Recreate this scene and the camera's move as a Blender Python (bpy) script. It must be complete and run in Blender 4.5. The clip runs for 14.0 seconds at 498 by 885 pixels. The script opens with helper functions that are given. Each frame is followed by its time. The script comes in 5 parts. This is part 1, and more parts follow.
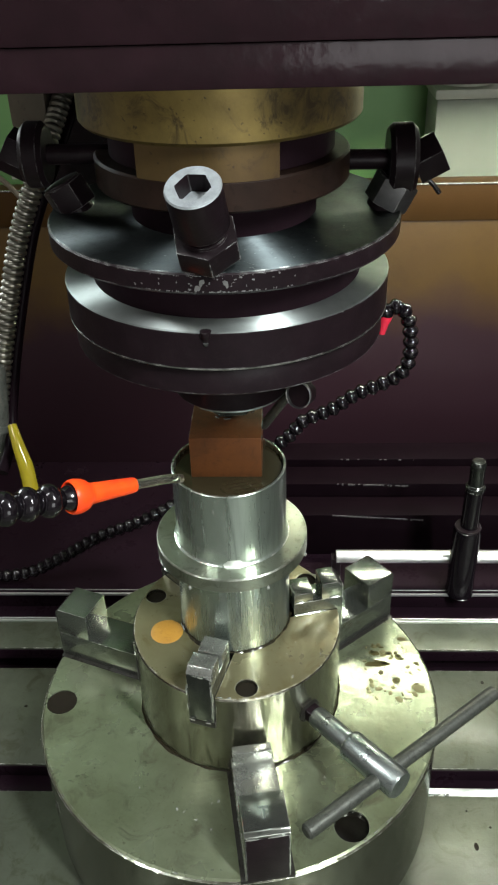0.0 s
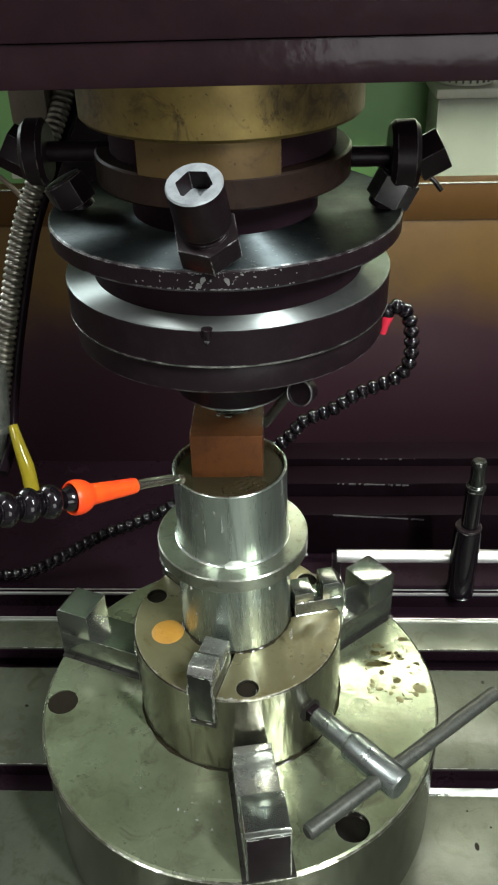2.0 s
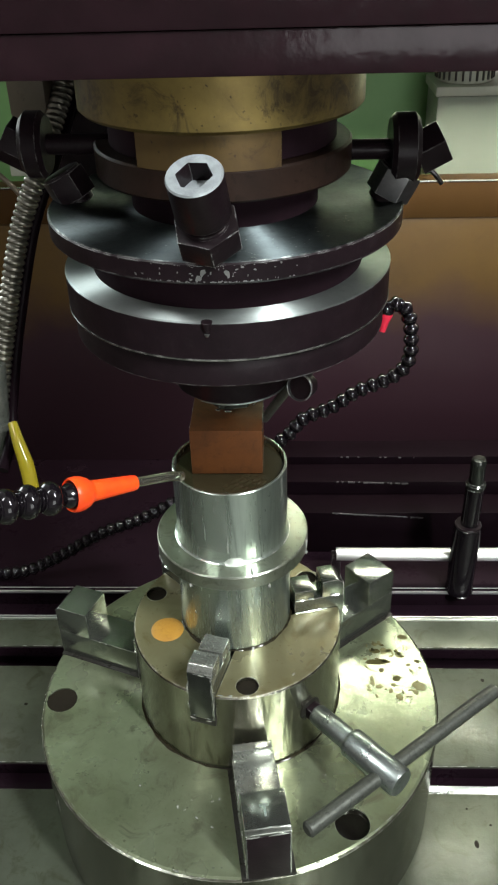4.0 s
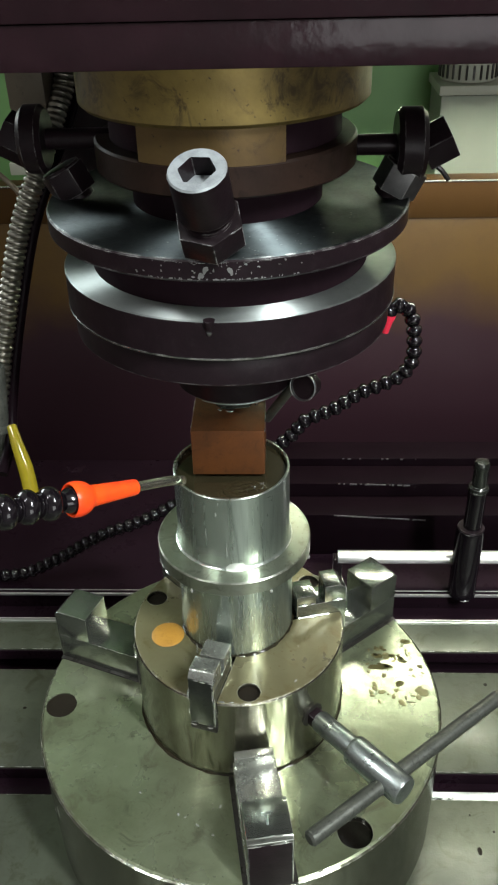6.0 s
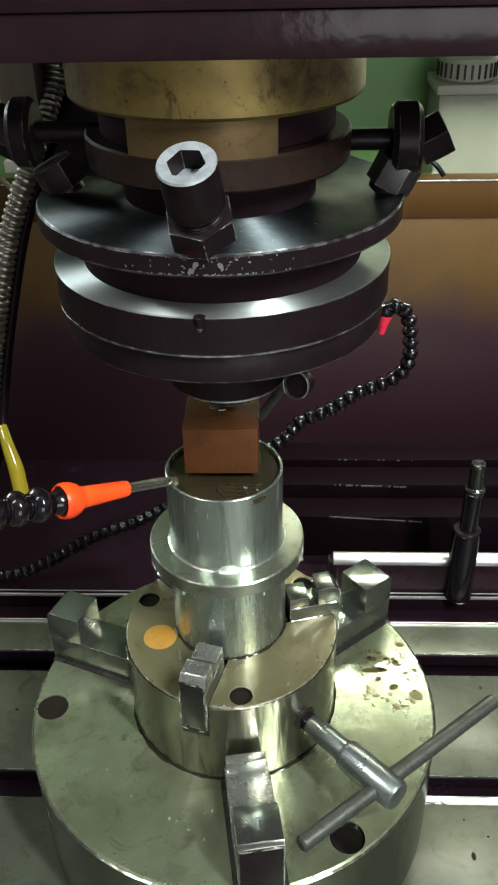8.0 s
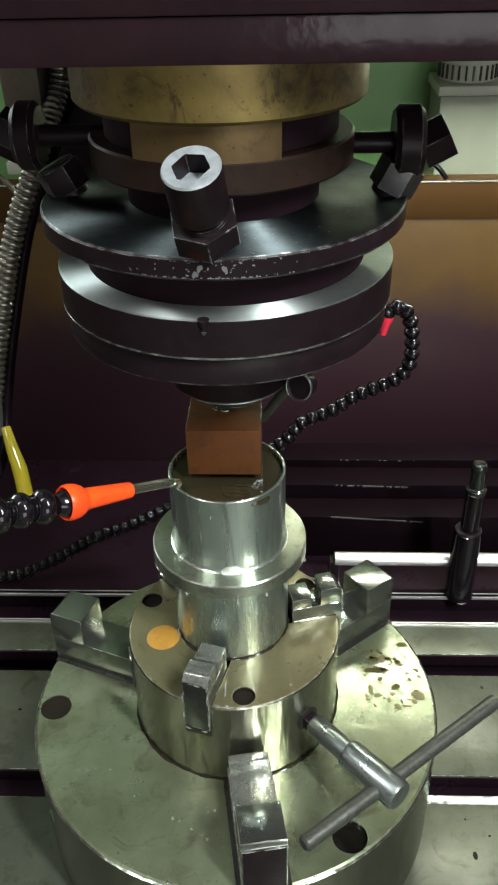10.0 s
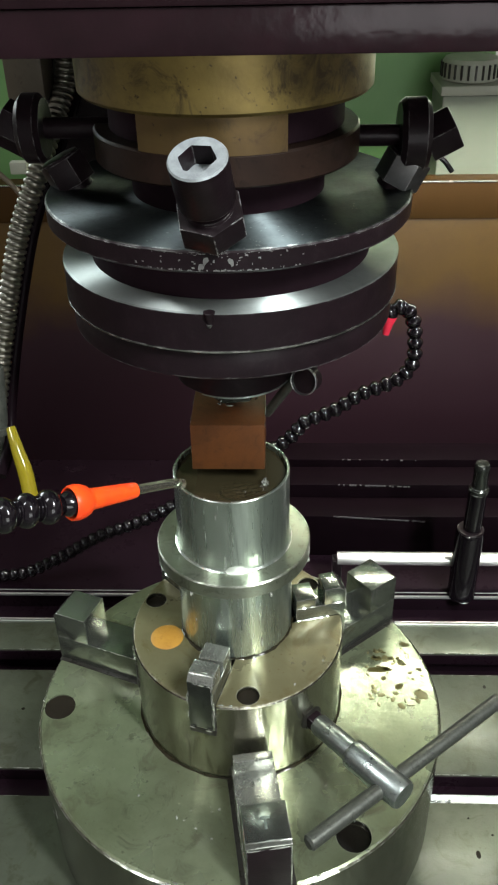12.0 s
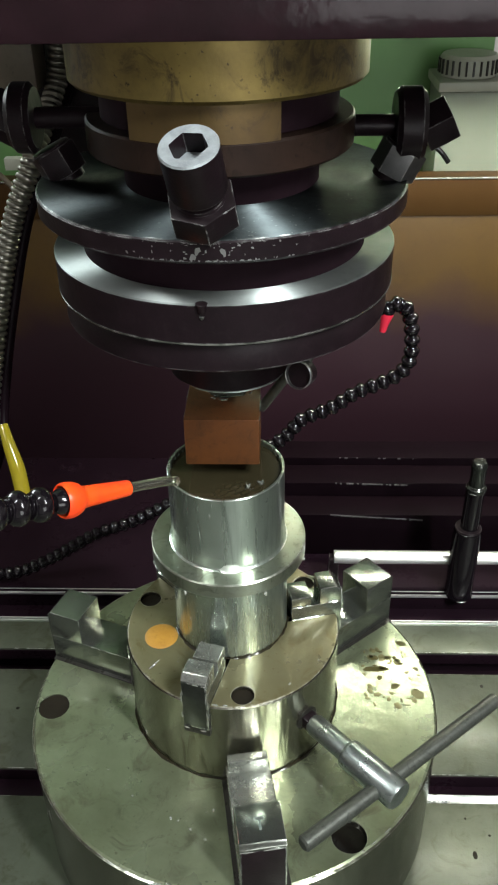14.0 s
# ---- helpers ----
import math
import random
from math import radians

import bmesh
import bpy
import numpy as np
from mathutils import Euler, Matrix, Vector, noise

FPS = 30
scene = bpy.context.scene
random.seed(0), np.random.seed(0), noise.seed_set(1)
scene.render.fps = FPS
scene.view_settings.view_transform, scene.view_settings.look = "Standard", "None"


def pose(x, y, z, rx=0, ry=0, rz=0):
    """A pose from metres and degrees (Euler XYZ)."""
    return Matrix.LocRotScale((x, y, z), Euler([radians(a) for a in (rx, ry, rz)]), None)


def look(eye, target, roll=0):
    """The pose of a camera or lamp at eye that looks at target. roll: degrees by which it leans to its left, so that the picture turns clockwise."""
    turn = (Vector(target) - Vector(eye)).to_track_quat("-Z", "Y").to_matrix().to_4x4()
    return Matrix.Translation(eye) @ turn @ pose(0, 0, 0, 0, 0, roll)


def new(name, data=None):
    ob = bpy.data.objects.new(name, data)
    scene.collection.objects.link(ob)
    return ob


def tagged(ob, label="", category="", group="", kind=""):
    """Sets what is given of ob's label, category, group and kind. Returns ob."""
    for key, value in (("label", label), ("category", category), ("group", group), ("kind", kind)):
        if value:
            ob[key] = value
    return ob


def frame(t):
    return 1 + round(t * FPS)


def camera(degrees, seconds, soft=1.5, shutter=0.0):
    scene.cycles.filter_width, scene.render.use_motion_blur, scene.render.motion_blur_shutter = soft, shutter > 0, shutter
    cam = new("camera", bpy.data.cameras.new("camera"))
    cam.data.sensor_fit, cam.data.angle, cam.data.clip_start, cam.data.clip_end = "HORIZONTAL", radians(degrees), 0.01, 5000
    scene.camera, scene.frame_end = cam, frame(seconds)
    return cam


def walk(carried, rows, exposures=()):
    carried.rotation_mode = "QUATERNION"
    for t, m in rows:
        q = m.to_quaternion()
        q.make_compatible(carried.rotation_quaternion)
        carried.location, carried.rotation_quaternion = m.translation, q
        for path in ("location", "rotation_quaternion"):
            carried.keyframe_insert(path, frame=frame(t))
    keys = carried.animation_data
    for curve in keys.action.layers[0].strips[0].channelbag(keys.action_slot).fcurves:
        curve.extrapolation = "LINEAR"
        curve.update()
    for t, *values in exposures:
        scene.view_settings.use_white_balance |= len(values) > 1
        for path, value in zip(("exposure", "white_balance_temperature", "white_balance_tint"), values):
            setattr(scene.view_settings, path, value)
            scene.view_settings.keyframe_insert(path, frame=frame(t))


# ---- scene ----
# ---------------------------------------------------------------- camera
cam = camera(32.516, 14.0, soft=2.1)
PATH = [
    (0, pose(0.0309, -0.3896, 0.5394, 56.923, 1.543, 1.861)),
    (0.5, pose(0.0312, -0.3863, 0.5386, 56.828, 1.522, 1.844)),
    (1, pose(0.0324, -0.3862, 0.5393, 56.829, 1.585, 1.848)),
    (1.5, pose(0.0312, -0.3864, 0.5399, 56.757, 1.534, 1.858)),
    (2, pose(0.0303, -0.3887, 0.5404, 56.795, 1.527, 1.870)),
    (2.5, pose(0.0294, -0.3897, 0.5413, 56.817, 1.511, 1.842)),
    (3, pose(0.0294, -0.3900, 0.5406, 56.797, 1.485, 1.804)),
    (5.5, pose(0.0300, -0.3845, 0.5379, 56.705, 1.475, 1.780)),
    (6, pose(0.0278, -0.3823, 0.5381, 56.653, 1.365, 1.812)),
    (6.5, pose(0.0285, -0.3791, 0.5389, 56.597, 1.285, 1.875)),
    (7, pose(0.0310, -0.3784, 0.5367, 56.598, 1.248, 1.848)),
    (7.5, pose(0.0293, -0.3782, 0.5378, 56.603, 1.172, 1.949)),
    (8, pose(0.0312, -0.3780, 0.5365, 56.618, 1.148, 1.910)),
    (10.5, pose(0.0283, -0.3790, 0.5389, 56.525, 1.158, 1.901)),
    (11, pose(0.0268, -0.3780, 0.5386, 56.488, 1.116, 1.873)),
    (11.5, pose(0.0277, -0.3787, 0.5393, 56.444, 1.100, 1.876)),
    (12, pose(0.0272, -0.3793, 0.5398, 56.475, 1.149, 1.884)),
    (12.5, pose(0.0294, -0.3797, 0.5394, 56.444, 1.118, 1.875)),
    (13, pose(0.0273, -0.3785, 0.5393, 56.384, 1.058, 1.827)),
    (13.5, pose(0.0276, -0.3772, 0.5387, 56.401, 1.111, 1.856)),
    (14, pose(0.0296, -0.3762, 0.5368, 56.404, 1.101, 1.860)),
]
walk(cam, PATH)

# height of the ram against its highest place, metres
RAM = [
    (0.0, -0.01231),
    (0.5, -0.01214),
    (1.0, -0.01139),
    (1.5, -0.00912),
    (2.0, -0.01072),
    (2.5, -0.01090),
    (3.0, -0.01039),
    (5.5, -0.00762),
    (6.0, -0.00706),
    (6.5, -0.00799),
    (7.0, -0.00728),
    (7.5, -0.00649),
    (8.0, -0.00533),
    (10.5, -0.00523),
    (11.0, -0.00450),
    (11.5, -0.00403),
    (12.0, -0.00165),
    (12.5, -0.00403),
    (13.0, -0.00325),
    (13.5, -0.00298),
    (14.0, -0.00000),
]

# ---------------------------------------------------------------- world and light
world = bpy.data.worlds.new("workshop_dark")
scene.world = world
world.use_nodes = True
world.node_tree.nodes["Background"].inputs[0].default_value = (0.55, 0.62, 0.6, 1)
world.node_tree.nodes["Background"].inputs[1].default_value = 0.02
scene.view_settings.exposure = 0.0


def area_lamp(name, eye, target, sx, sy, watts, colour):
    data = bpy.data.lights.new(name, "AREA")
    data.shape, data.size, data.size_y, data.energy, data.color = "RECTANGLE", sx, sy, watts, colour
    ob = new(name, data)
    ob.matrix_world = look(eye, target)
    return ob


# the machine's tube lamp with its added hood, above the tank's back wall and behind the ram
area_lamp("work_light", (0.215, 0.336, 0.447), (0.215, 0.440, 0.24), 0.36, 0.022, 3.3, (1.0, 1.0, 0.84))
# the workshop's ceiling tubes, before the machine, and glare lamps behind the camera and to its side
area_lamp("tube_light", (1.02, -1.15, 1.92), (0.07, -0.05, 0.40), 0.14, 0.9, 80, (0.95, 1.0, 1.0))
area_lamp("tube_light", (0.50, 1.90, 2.36), (0.45, 1.5, 0.40), 0.45, 0.8, 7.5, (0.98, 1.0, 0.90))
# unseen tube on the left, added as fill for the dark side
area_lamp("tube_light", (-0.85, -0.55, 2.3), (0, 0, 0.40), 0.12, 1.2, 29, (0.96, 1.0, 1.0))
# bright source inferred from the platen's glare; its window is added
area_lamp("glare_light", (1.05, -2.92, 0.55), (0.9, 0, 0.45), 1.6, 1.3, 30, (0.97, 1.0, 0.99))
# unseen lamp, added to give the discs their left-hand highlights
area_lamp("glare_light", (-2.92, 2.10, 1.55), (0, 0.0, 0.40), 1.4, 0.9, 62, (0.90, 1.0, 1.0))


# ---------------------------------------------------------------- materials
def material(name, colour, rough=0.4, metal=0.0, scale=60.0, vary=0.25, bump=0.15, fine=900.0,
             colour2=None, coat=0.0, trans=0.0, emit=0.0, stretch=(1, 1, 1), rough_vary=0.12, ior=1.45, wear=None, worn=1.0, turned=0.0, spec=0.5, stain=0.0, wave=0.0, film=None):
    """Two scales of noise: stains in the colour and the gloss, and a fine grain in the relief."""
    m = bpy.data.materials.new(name)
    m.use_nodes = True
    nt = m.node_tree
    b = nt.nodes["Principled BSDF"]
    tc = nt.nodes.new("ShaderNodeTexCoord")
    mp = nt.nodes.new("ShaderNodeMapping")
    mp.inputs["Scale"].default_value = stretch
    nt.links.new(tc.outputs["Object"], mp.inputs["Vector"])
    n1 = nt.nodes.new("ShaderNodeTexNoise")
    n1.inputs["Scale"].default_value, n1.inputs["Detail"].default_value, n1.inputs["Roughness"].default_value = scale, 6, 0.62
    nt.links.new(mp.outputs["Vector"], n1.inputs["Vector"])
    ramp = nt.nodes.new("ShaderNodeMapRange")
    ramp.inputs[1].default_value, ramp.inputs[2].default_value = 0.08, 0.92
    ramp.interpolation_type = "SMOOTHSTEP"
    nt.links.new(n1.outputs["Fac"], ramp.inputs[0])
    c2 = colour2 or tuple(c * (1 - vary) for c in colour)
    mix = nt.nodes.new("ShaderNodeMix")
    mix.data_type = "RGBA"
    mix.inputs[6].default_value, mix.inputs[7].default_value = (*colour, 1), (*c2, 1)
    nt.links.new(ramp.outputs[0], mix.inputs[0])
    last = mix.outputs[2]
    if stain:
        # dried oil: blotches with soft rims, and small dark specks
        warp = nt.nodes.new("ShaderNodeTexNoise")
        warp.inputs["Scale"].default_value, warp.inputs["Detail"].default_value, warp.inputs["Distortion"].default_value = scale * 2.3, 9, 1.2
        warp.inputs["Roughness"].default_value = 0.7
        nt.links.new(mp.outputs["Vector"], warp.inputs["Vector"])
        blot = nt.nodes.new("ShaderNodeMapRange")
        blot.interpolation_type = "SMOOTHSTEP"
        blot.inputs[1].default_value, blot.inputs[2].default_value, blot.inputs[4].default_value = 0.50, 0.68, stain
        nt.links.new(warp.outputs["Fac"], blot.inputs[0])
        speck = nt.nodes.new("ShaderNodeTexNoise")
        speck.inputs["Scale"].default_value, speck.inputs["Detail"].default_value = 420, 3
        nt.links.new(tc.outputs["Object"], speck.inputs["Vector"])
        dot2 = nt.nodes.new("ShaderNodeMapRange")
        dot2.inputs[1].default_value, dot2.inputs[2].default_value, dot2.inputs[4].default_value = 0.66, 0.74, stain
        nt.links.new(speck.outputs["Fac"], dot2.inputs[0])
        most = nt.nodes.new("ShaderNodeMath")
        most.operation = "MAXIMUM"
        nt.links.new(blot.outputs[0], most.inputs[0])
        nt.links.new(dot2.outputs[0], most.inputs[1])
        ms = nt.nodes.new("ShaderNodeMix")
        ms.data_type = "RGBA"
        ms.inputs[7].default_value = (*(film or tuple(c * 0.35 for c in c2)), 1)
        nt.links.new(most.outputs[0], ms.inputs[0])
        nt.links.new(last, ms.inputs[6])
        last = ms.outputs[2]
    # pale edges: real wear on black nuts, painted-in highlights on wet steel
    if wear:
        geo = nt.nodes.new("ShaderNodeNewGeometry")
        bev = nt.nodes.new("ShaderNodeBevel")
        bev.samples = 4
        bev.inputs["Radius"].default_value = 0.0008
        dot = nt.nodes.new("ShaderNodeVectorMath")
        dot.operation = "DOT_PRODUCT"
        nt.links.new(geo.outputs["Normal"], dot.inputs[0])
        nt.links.new(bev.outputs["Normal"], dot.inputs[1])
        edge = nt.nodes.new("ShaderNodeMapRange")
        edge.inputs[1].default_value, edge.inputs[2].default_value = 0.995, 0.94
        nt.links.new(dot.outputs["Value"], edge.inputs[0])
        pale_edge = nt.nodes.new("ShaderNodeMath")
        pale_edge.operation = "MULTIPLY"
        nt.links.new(edge.outputs[0], pale_edge.inputs[0])
        keep = nt.nodes.new("ShaderNodeMapRange")
        gate = nt.nodes.new("ShaderNodeTexNoise")
        gate.inputs["Scale"].default_value, gate.inputs["Detail"].default_value = 170, 5
        nt.links.new(tc.outputs["Object"], gate.inputs["Vector"])
        keep.inputs[1].default_value, keep.inputs[2].default_value, keep.inputs[4].default_value = 0.44, 0.62, worn
        nt.links.new(gate.outputs["Fac"], keep.inputs[0])
        nt.links.new(keep.outputs[0], pale_edge.inputs[1])
        mw = nt.nodes.new("ShaderNodeMix")
        mw.data_type = "RGBA"
        mw.inputs[7].default_value = (*wear, 1)
        nt.links.new(pale_edge.outputs[0], mw.inputs[0])
        nt.links.new(last, mw.inputs[6])
        last = mw.outputs[2]
    nt.links.new(last, b.inputs["Base Color"])
    n2 = nt.nodes.new("ShaderNodeTexNoise")
    n2.inputs["Scale"].default_value, n2.inputs["Detail"].default_value = fine, 4
    nt.links.new(mp.outputs["Vector"], n2.inputs["Vector"])
    rr = nt.nodes.new("ShaderNodeMapRange")
    rr.inputs[3].default_value, rr.inputs[4].default_value = max(0.02, rough - rough_vary), min(1, rough + rough_vary)
    add = nt.nodes.new("ShaderNodeMath")
    add.operation = "MULTIPLY_ADD"
    add.inputs[1].default_value = 0.35
    nt.links.new(n2.outputs["Fac"], add.inputs[0])
    mul = nt.nodes.new("ShaderNodeMath")
    mul.operation = "MULTIPLY"
    mul.inputs[1].default_value = 0.65
    nt.links.new(ramp.outputs[0], mul.inputs[0])
    nt.links.new(mul.outputs[0], add.inputs[2])
    nt.links.new(add.outputs[0], rr.inputs[0])
    nt.links.new(rr.outputs[0], b.inputs["Roughness"])
    if bump:
        bp = nt.nodes.new("ShaderNodeBump")
        bp.inputs["Strength"].default_value, bp.inputs["Distance"].default_value = bump, 0.0006
        nt.links.new(n2.outputs["Fac"], bp.inputs["Height"])
        nt.links.new(bp.outputs["Normal"], b.inputs["Normal"])
    if wave:
        # uneven film of oil that bends the reflections
        nw = nt.nodes.new("ShaderNodeTexNoise")
        nw.inputs["Scale"].default_value, nw.inputs["Detail"].default_value = 70, 3
        nt.links.new(mp.outputs["Vector"], nw.inputs["Vector"])
        bw = nt.nodes.new("ShaderNodeBump")
        bw.inputs["Strength"].default_value, bw.inputs["Distance"].default_value = wave, 0.003
        nt.links.new(nw.outputs["Fac"], bw.inputs["Height"])
        if bump:
            nt.links.new(bp.outputs["Normal"], bw.inputs["Normal"])
        nt.links.new(bw.outputs["Normal"], b.inputs["Normal"])
        nt.links.new(bw.outputs["Normal"], b.inputs["Coat Normal"])
    if turned:
        tan = nt.nodes.new("ShaderNodeTangent")
        tan.direction_type, tan.axis = "RADIAL", "Z"
        nt.links.new(tan.outputs["Tangent"], b.inputs["Tangent"])
        b.inputs["Anisotropic"].default_value, b.inputs["Anisotropic Rotation"].default_value = turned, 0.25
    b.inputs["Metallic"].default_value, b.inputs["Specular IOR Level"].default_value = metal, spec
    b.inputs["Coat Weight"].default_value, b.inputs["Coat Roughness"].default_value = coat, 0.08
    b.inputs["Transmission Weight"].default_value, b.inputs["IOR"].default_value = trans, ior
    return m


OIL_FACE = material("brown_oiled_face", (0.205, 0.190, 0.112), 0.33, 0.55, 20, 0.4, 0.0, 80, colour2=(0.122, 0.108, 0.050), coat=0.3, rough_vary=0.18, wear=(0.8, 0.8, 0.72), worn=0.5, turned=0.3, stain=0.7, wave=0.06, film=(0.11, 0.09, 0.032))
OILY_STEEL = material("oily_ground_steel", (0.42, 0.42, 0.345), 0.22, 0.95, 26, 0.5, 0.0, 120, colour2=(0.15, 0.142, 0.092), coat=0.1, stretch=(2.2, 2.2, 0.35), rough_vary=0.10, wear=(0.8, 0.8, 0.72), turned=0.4, stain=0.8, wave=0.20, film=(0.085, 0.076, 0.045))
BIG_STEEL = material("oily_chuck_face", (0.268, 0.310, 0.205), 0.29, 0.62, 19, 0.3, 0.0, 60, colour2=(0.104, 0.116, 0.062), coat=0.25, rough_vary=0.12, wear=(0.7, 0.71, 0.64), turned=0.3, stain=0.7, wave=0.12, film=(0.085, 0.086, 0.055), worn=0.3)
WET_STEEL = material("wet_turned_steel", (0.62, 0.71, 0.63), 0.27, 0.93, 17, 0.5, 0.0, 300, coat=0.15, stretch=(2.6, 2.6, 0.22), rough_vary=0.10, wear=(0.9, 0.9, 0.85), turned=0.65, stain=0.6, wave=0.12, film=(0.19, 0.23, 0.19))
FLANGE_STEEL = material("oily_flange_steel", (0.39, 0.43, 0.36), 0.32, 0.95, 40, 0.4, 0.0, 300, colour2=(0.28, 0.29, 0.215), coat=0.2, rough_vary=0.10, wear=(0.9, 0.9, 0.85), turned=0.65, stain=0.5, wave=0.12)
JAW_STEEL = material("hard_jaw_steel", (0.26, 0.275, 0.245), 0.19, 0.9, 60, 0.4, 0.03, 500, coat=0.12, wear=(0.95, 0.95, 0.9), rough_vary=0.10, stain=0.45, wave=0.06)
STEP_STEEL = material("pale_scratched_step", (0.52, 0.54, 0.49), 0.24, 0.85, 130, 0.5, 0.25, 420, coat=0.1, wear=(0.95, 0.95, 0.9), rough_vary=0.14, stain=0.55, wave=0.14, film=(0.07, 0.07, 0.055))
DARK_STEEL = material("dark_glossy_jaw_end", (0.055, 0.060, 0.052), 0.14, 0.7, 60, 0.5, 0.05, 500, coat=0.2, wear=(0.9, 0.9, 0.85), rough_vary=0.08, wave=0.2)
SIDE_STEEL = material("dark_wet_chuck_side", (0.22, 0.23, 0.18), 0.22, 0.95, 20, 0.5, 0.0, 60, colour2=(0.10, 0.10, 0.07), coat=0.1, stretch=(1.6, 1.6, 0.5), rough_vary=0.12, wear=(0.75, 0.76, 0.7), turned=0.5, stain=0.6, wave=0.2, film=(0.05, 0.045, 0.03))
TABLE_STEEL = material("scraped_table_steel", (0.112, 0.126, 0.094), 0.40, 0.5, 22, 0.6, 0.10, 700, colour2=(0.060, 0.067, 0.047), coat=0.15, wear=(0.85, 0.86, 0.8), stain=0.6, wave=0.12, film=(0.045, 0.045, 0.022), rough_vary=0.18)
BAR_STEEL = material("dull_bar_steel", (0.115, 0.122, 0.105), 0.42, 0.6, 120, 0.6, 0.3, 700, stain=0.6)
KEY_STEEL = material("bright_key_steel", (0.48, 0.54, 0.52), 0.31, 0.95, 90, 0.5, 0.05, 700, wear=(0.85, 0.87, 0.85), stain=0.45, wave=0.05, worn=0.3)
CHROME = material("bright_rod_chrome", (0.9, 0.9, 0.88), 0.34, 0.9, 120, 0.05, 0.0, 900, rough_vary=0.03)
SOCKET_STEEL = material("pale_screw_steel", (0.44, 0.48, 0.50), 0.42, 0.45, 200, 0.5, 0.2, 1500)
BLACK_OXIDE = material("black_oxide_steel", (0.0150, 0.0088, 0.0112), 0.40, 0.1, 60, 0.6, 0.12, 900, coat=0.03, wear=(0.42, 0.43, 0.42), spec=0.16, stain=0.4, film=(0.020, 0.014, 0.016), worn=0.45)
NUT_BLACK = material("worn_black_nut", (0.0165, 0.0110, 0.0130), 0.34, 0.2, 60, 0.6, 0.12, 900, coat=0.05, wear=(0.50, 0.51, 0.50), spec=0.25, stain=0.4, film=(0.030, 0.024, 0.026))
BLACK_DISC = material("blackened_disc_steel", (0.115, 0.138, 0.142), 0.50, 1.0, 50, 0.6, 0.05, 800, wear=(0.5, 0.52, 0.5), turned=1.0, stain=0.6, wave=0.05, film=(0.04, 0.042, 0.046))
DARK_BRONZE = material("stained_bronze", (0.155, 0.103, 0.034), 0.45, 0.5, 16, 0.6, 0.1, 700, colour2=(0.045, 0.024, 0.014), stain=0.8, film=(0.035, 0.020, 0.015))
BROWN_STEEL = material("brown_oiled_steel", (0.026, 0.0145, 0.0105), 0.45, 0.0, 45, 0.5, 0.1, 700, stain=0.6, spec=0.15)
PLAIN_DISC = material("bare_disc_steel", (0.53, 0.58, 0.565), 0.54, 0.97, 40, 0.25, 0.02, 700, turned=1.0, stain=0.35, film=(0.33, 0.37, 0.36))
GUNMETAL = material("pale_gunmetal", (0.13, 0.13, 0.13), 0.42, 0.7, 90, 0.5, 0.1, 900, wear=(0.5, 0.5, 0.48))
BRASS = material("dull_brass", (0.265, 0.195, 0.057), 0.42, 0.6, 24, 0.5, 0.12, 700, colour2=(0.046, 0.032, 0.014), stain=0.85, wave=0.06, film=(0.035, 0.024, 0.014))
COPPER = material("oxidised_copper", (0.145, 0.052, 0.016), 0.42, 0.2, 60, 0.5, 0.06, 900, colour2=(0.080, 0.032, 0.013), stain=0.5, wave=0.08, film=(0.055, 0.025, 0.012), spec=0.2)
PLATEN = material("dark_oiled_iron", (0.0165, 0.0068, 0.0094), 0.19, 0.0, 60, 0.5, 0.30, 150, coat=0.05, spec=0.22, wave=0.12)
WORN = material("bare_worn_steel", (0.36, 0.37, 0.36), 0.4, 0.9, 200, 0.4, 0.2, 1500)
ORANGE = material("orange_plastic", (0.95, 0.105, 0.012), 0.32, 0, 90, 0.25, 0.02, 900, colour2=(0.85, 0.035, 0.012), spec=0.3)
RED = material("red_plastic", (0.72, 0.028, 0.062), 0.35, 0, 90, 0.15, 0.03, 900)
BLACK_PLASTIC = material("wet_black_plastic", (0.0060, 0.0045, 0.0060), 0.13, 0, 90, 0.2, 0.03, 900, coat=0.15, rough_vary=0.05, spec=0.4)
YELLOW = material("yellow_tube_plastic", (0.23, 0.185, 0.012), 0.16, 0, 90, 0.3, 0.02, 900, coat=0.2)
CLEAR = material("clear_tube_plastic", (0.50, 0.50, 0.40), 0.08, 0, 90, 0.05, 0.0, 900, trans=0.95)
WATER = material("fluid", (0.80, 0.82, 0.76), 0.06, 0, 90, 0.02, 0.0, 900, trans=0.75, ior=1.36, rough_vary=0.02)
RUN = material("running_fluid", (0.86, 0.89, 0.84), 0.10, 0, 90, 0.02, 0.0, 900, trans=0.86, ior=1.36, rough_vary=0.03)
SLOT_WET = material("rippled_fluid_glare", (0.42, 0.45, 0.47), 0.30, 0.9, 120, 0.4, 0.0, 300, stretch=(0.35, 1, 1), rough_vary=0.12, stain=0.5, wave=0.35, film=(0.2, 0.21, 0.22))
FILM = material("wet_running_film", (0.72, 0.78, 0.70), 0.50, 0.92, 120, 0.3, 0.0, 300, coat=0.2, rough_vary=0.08, wave=0.10, turned=0.5)
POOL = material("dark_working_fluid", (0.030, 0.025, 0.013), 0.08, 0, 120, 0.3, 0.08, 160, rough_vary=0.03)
OIL_DROP = material("olive_oil_drop", (0.064, 0.058, 0.020), 0.6, 0, 300, 0.5, 0.0, 900, colour2=(0.056, 0.048, 0.016), spec=0.1)
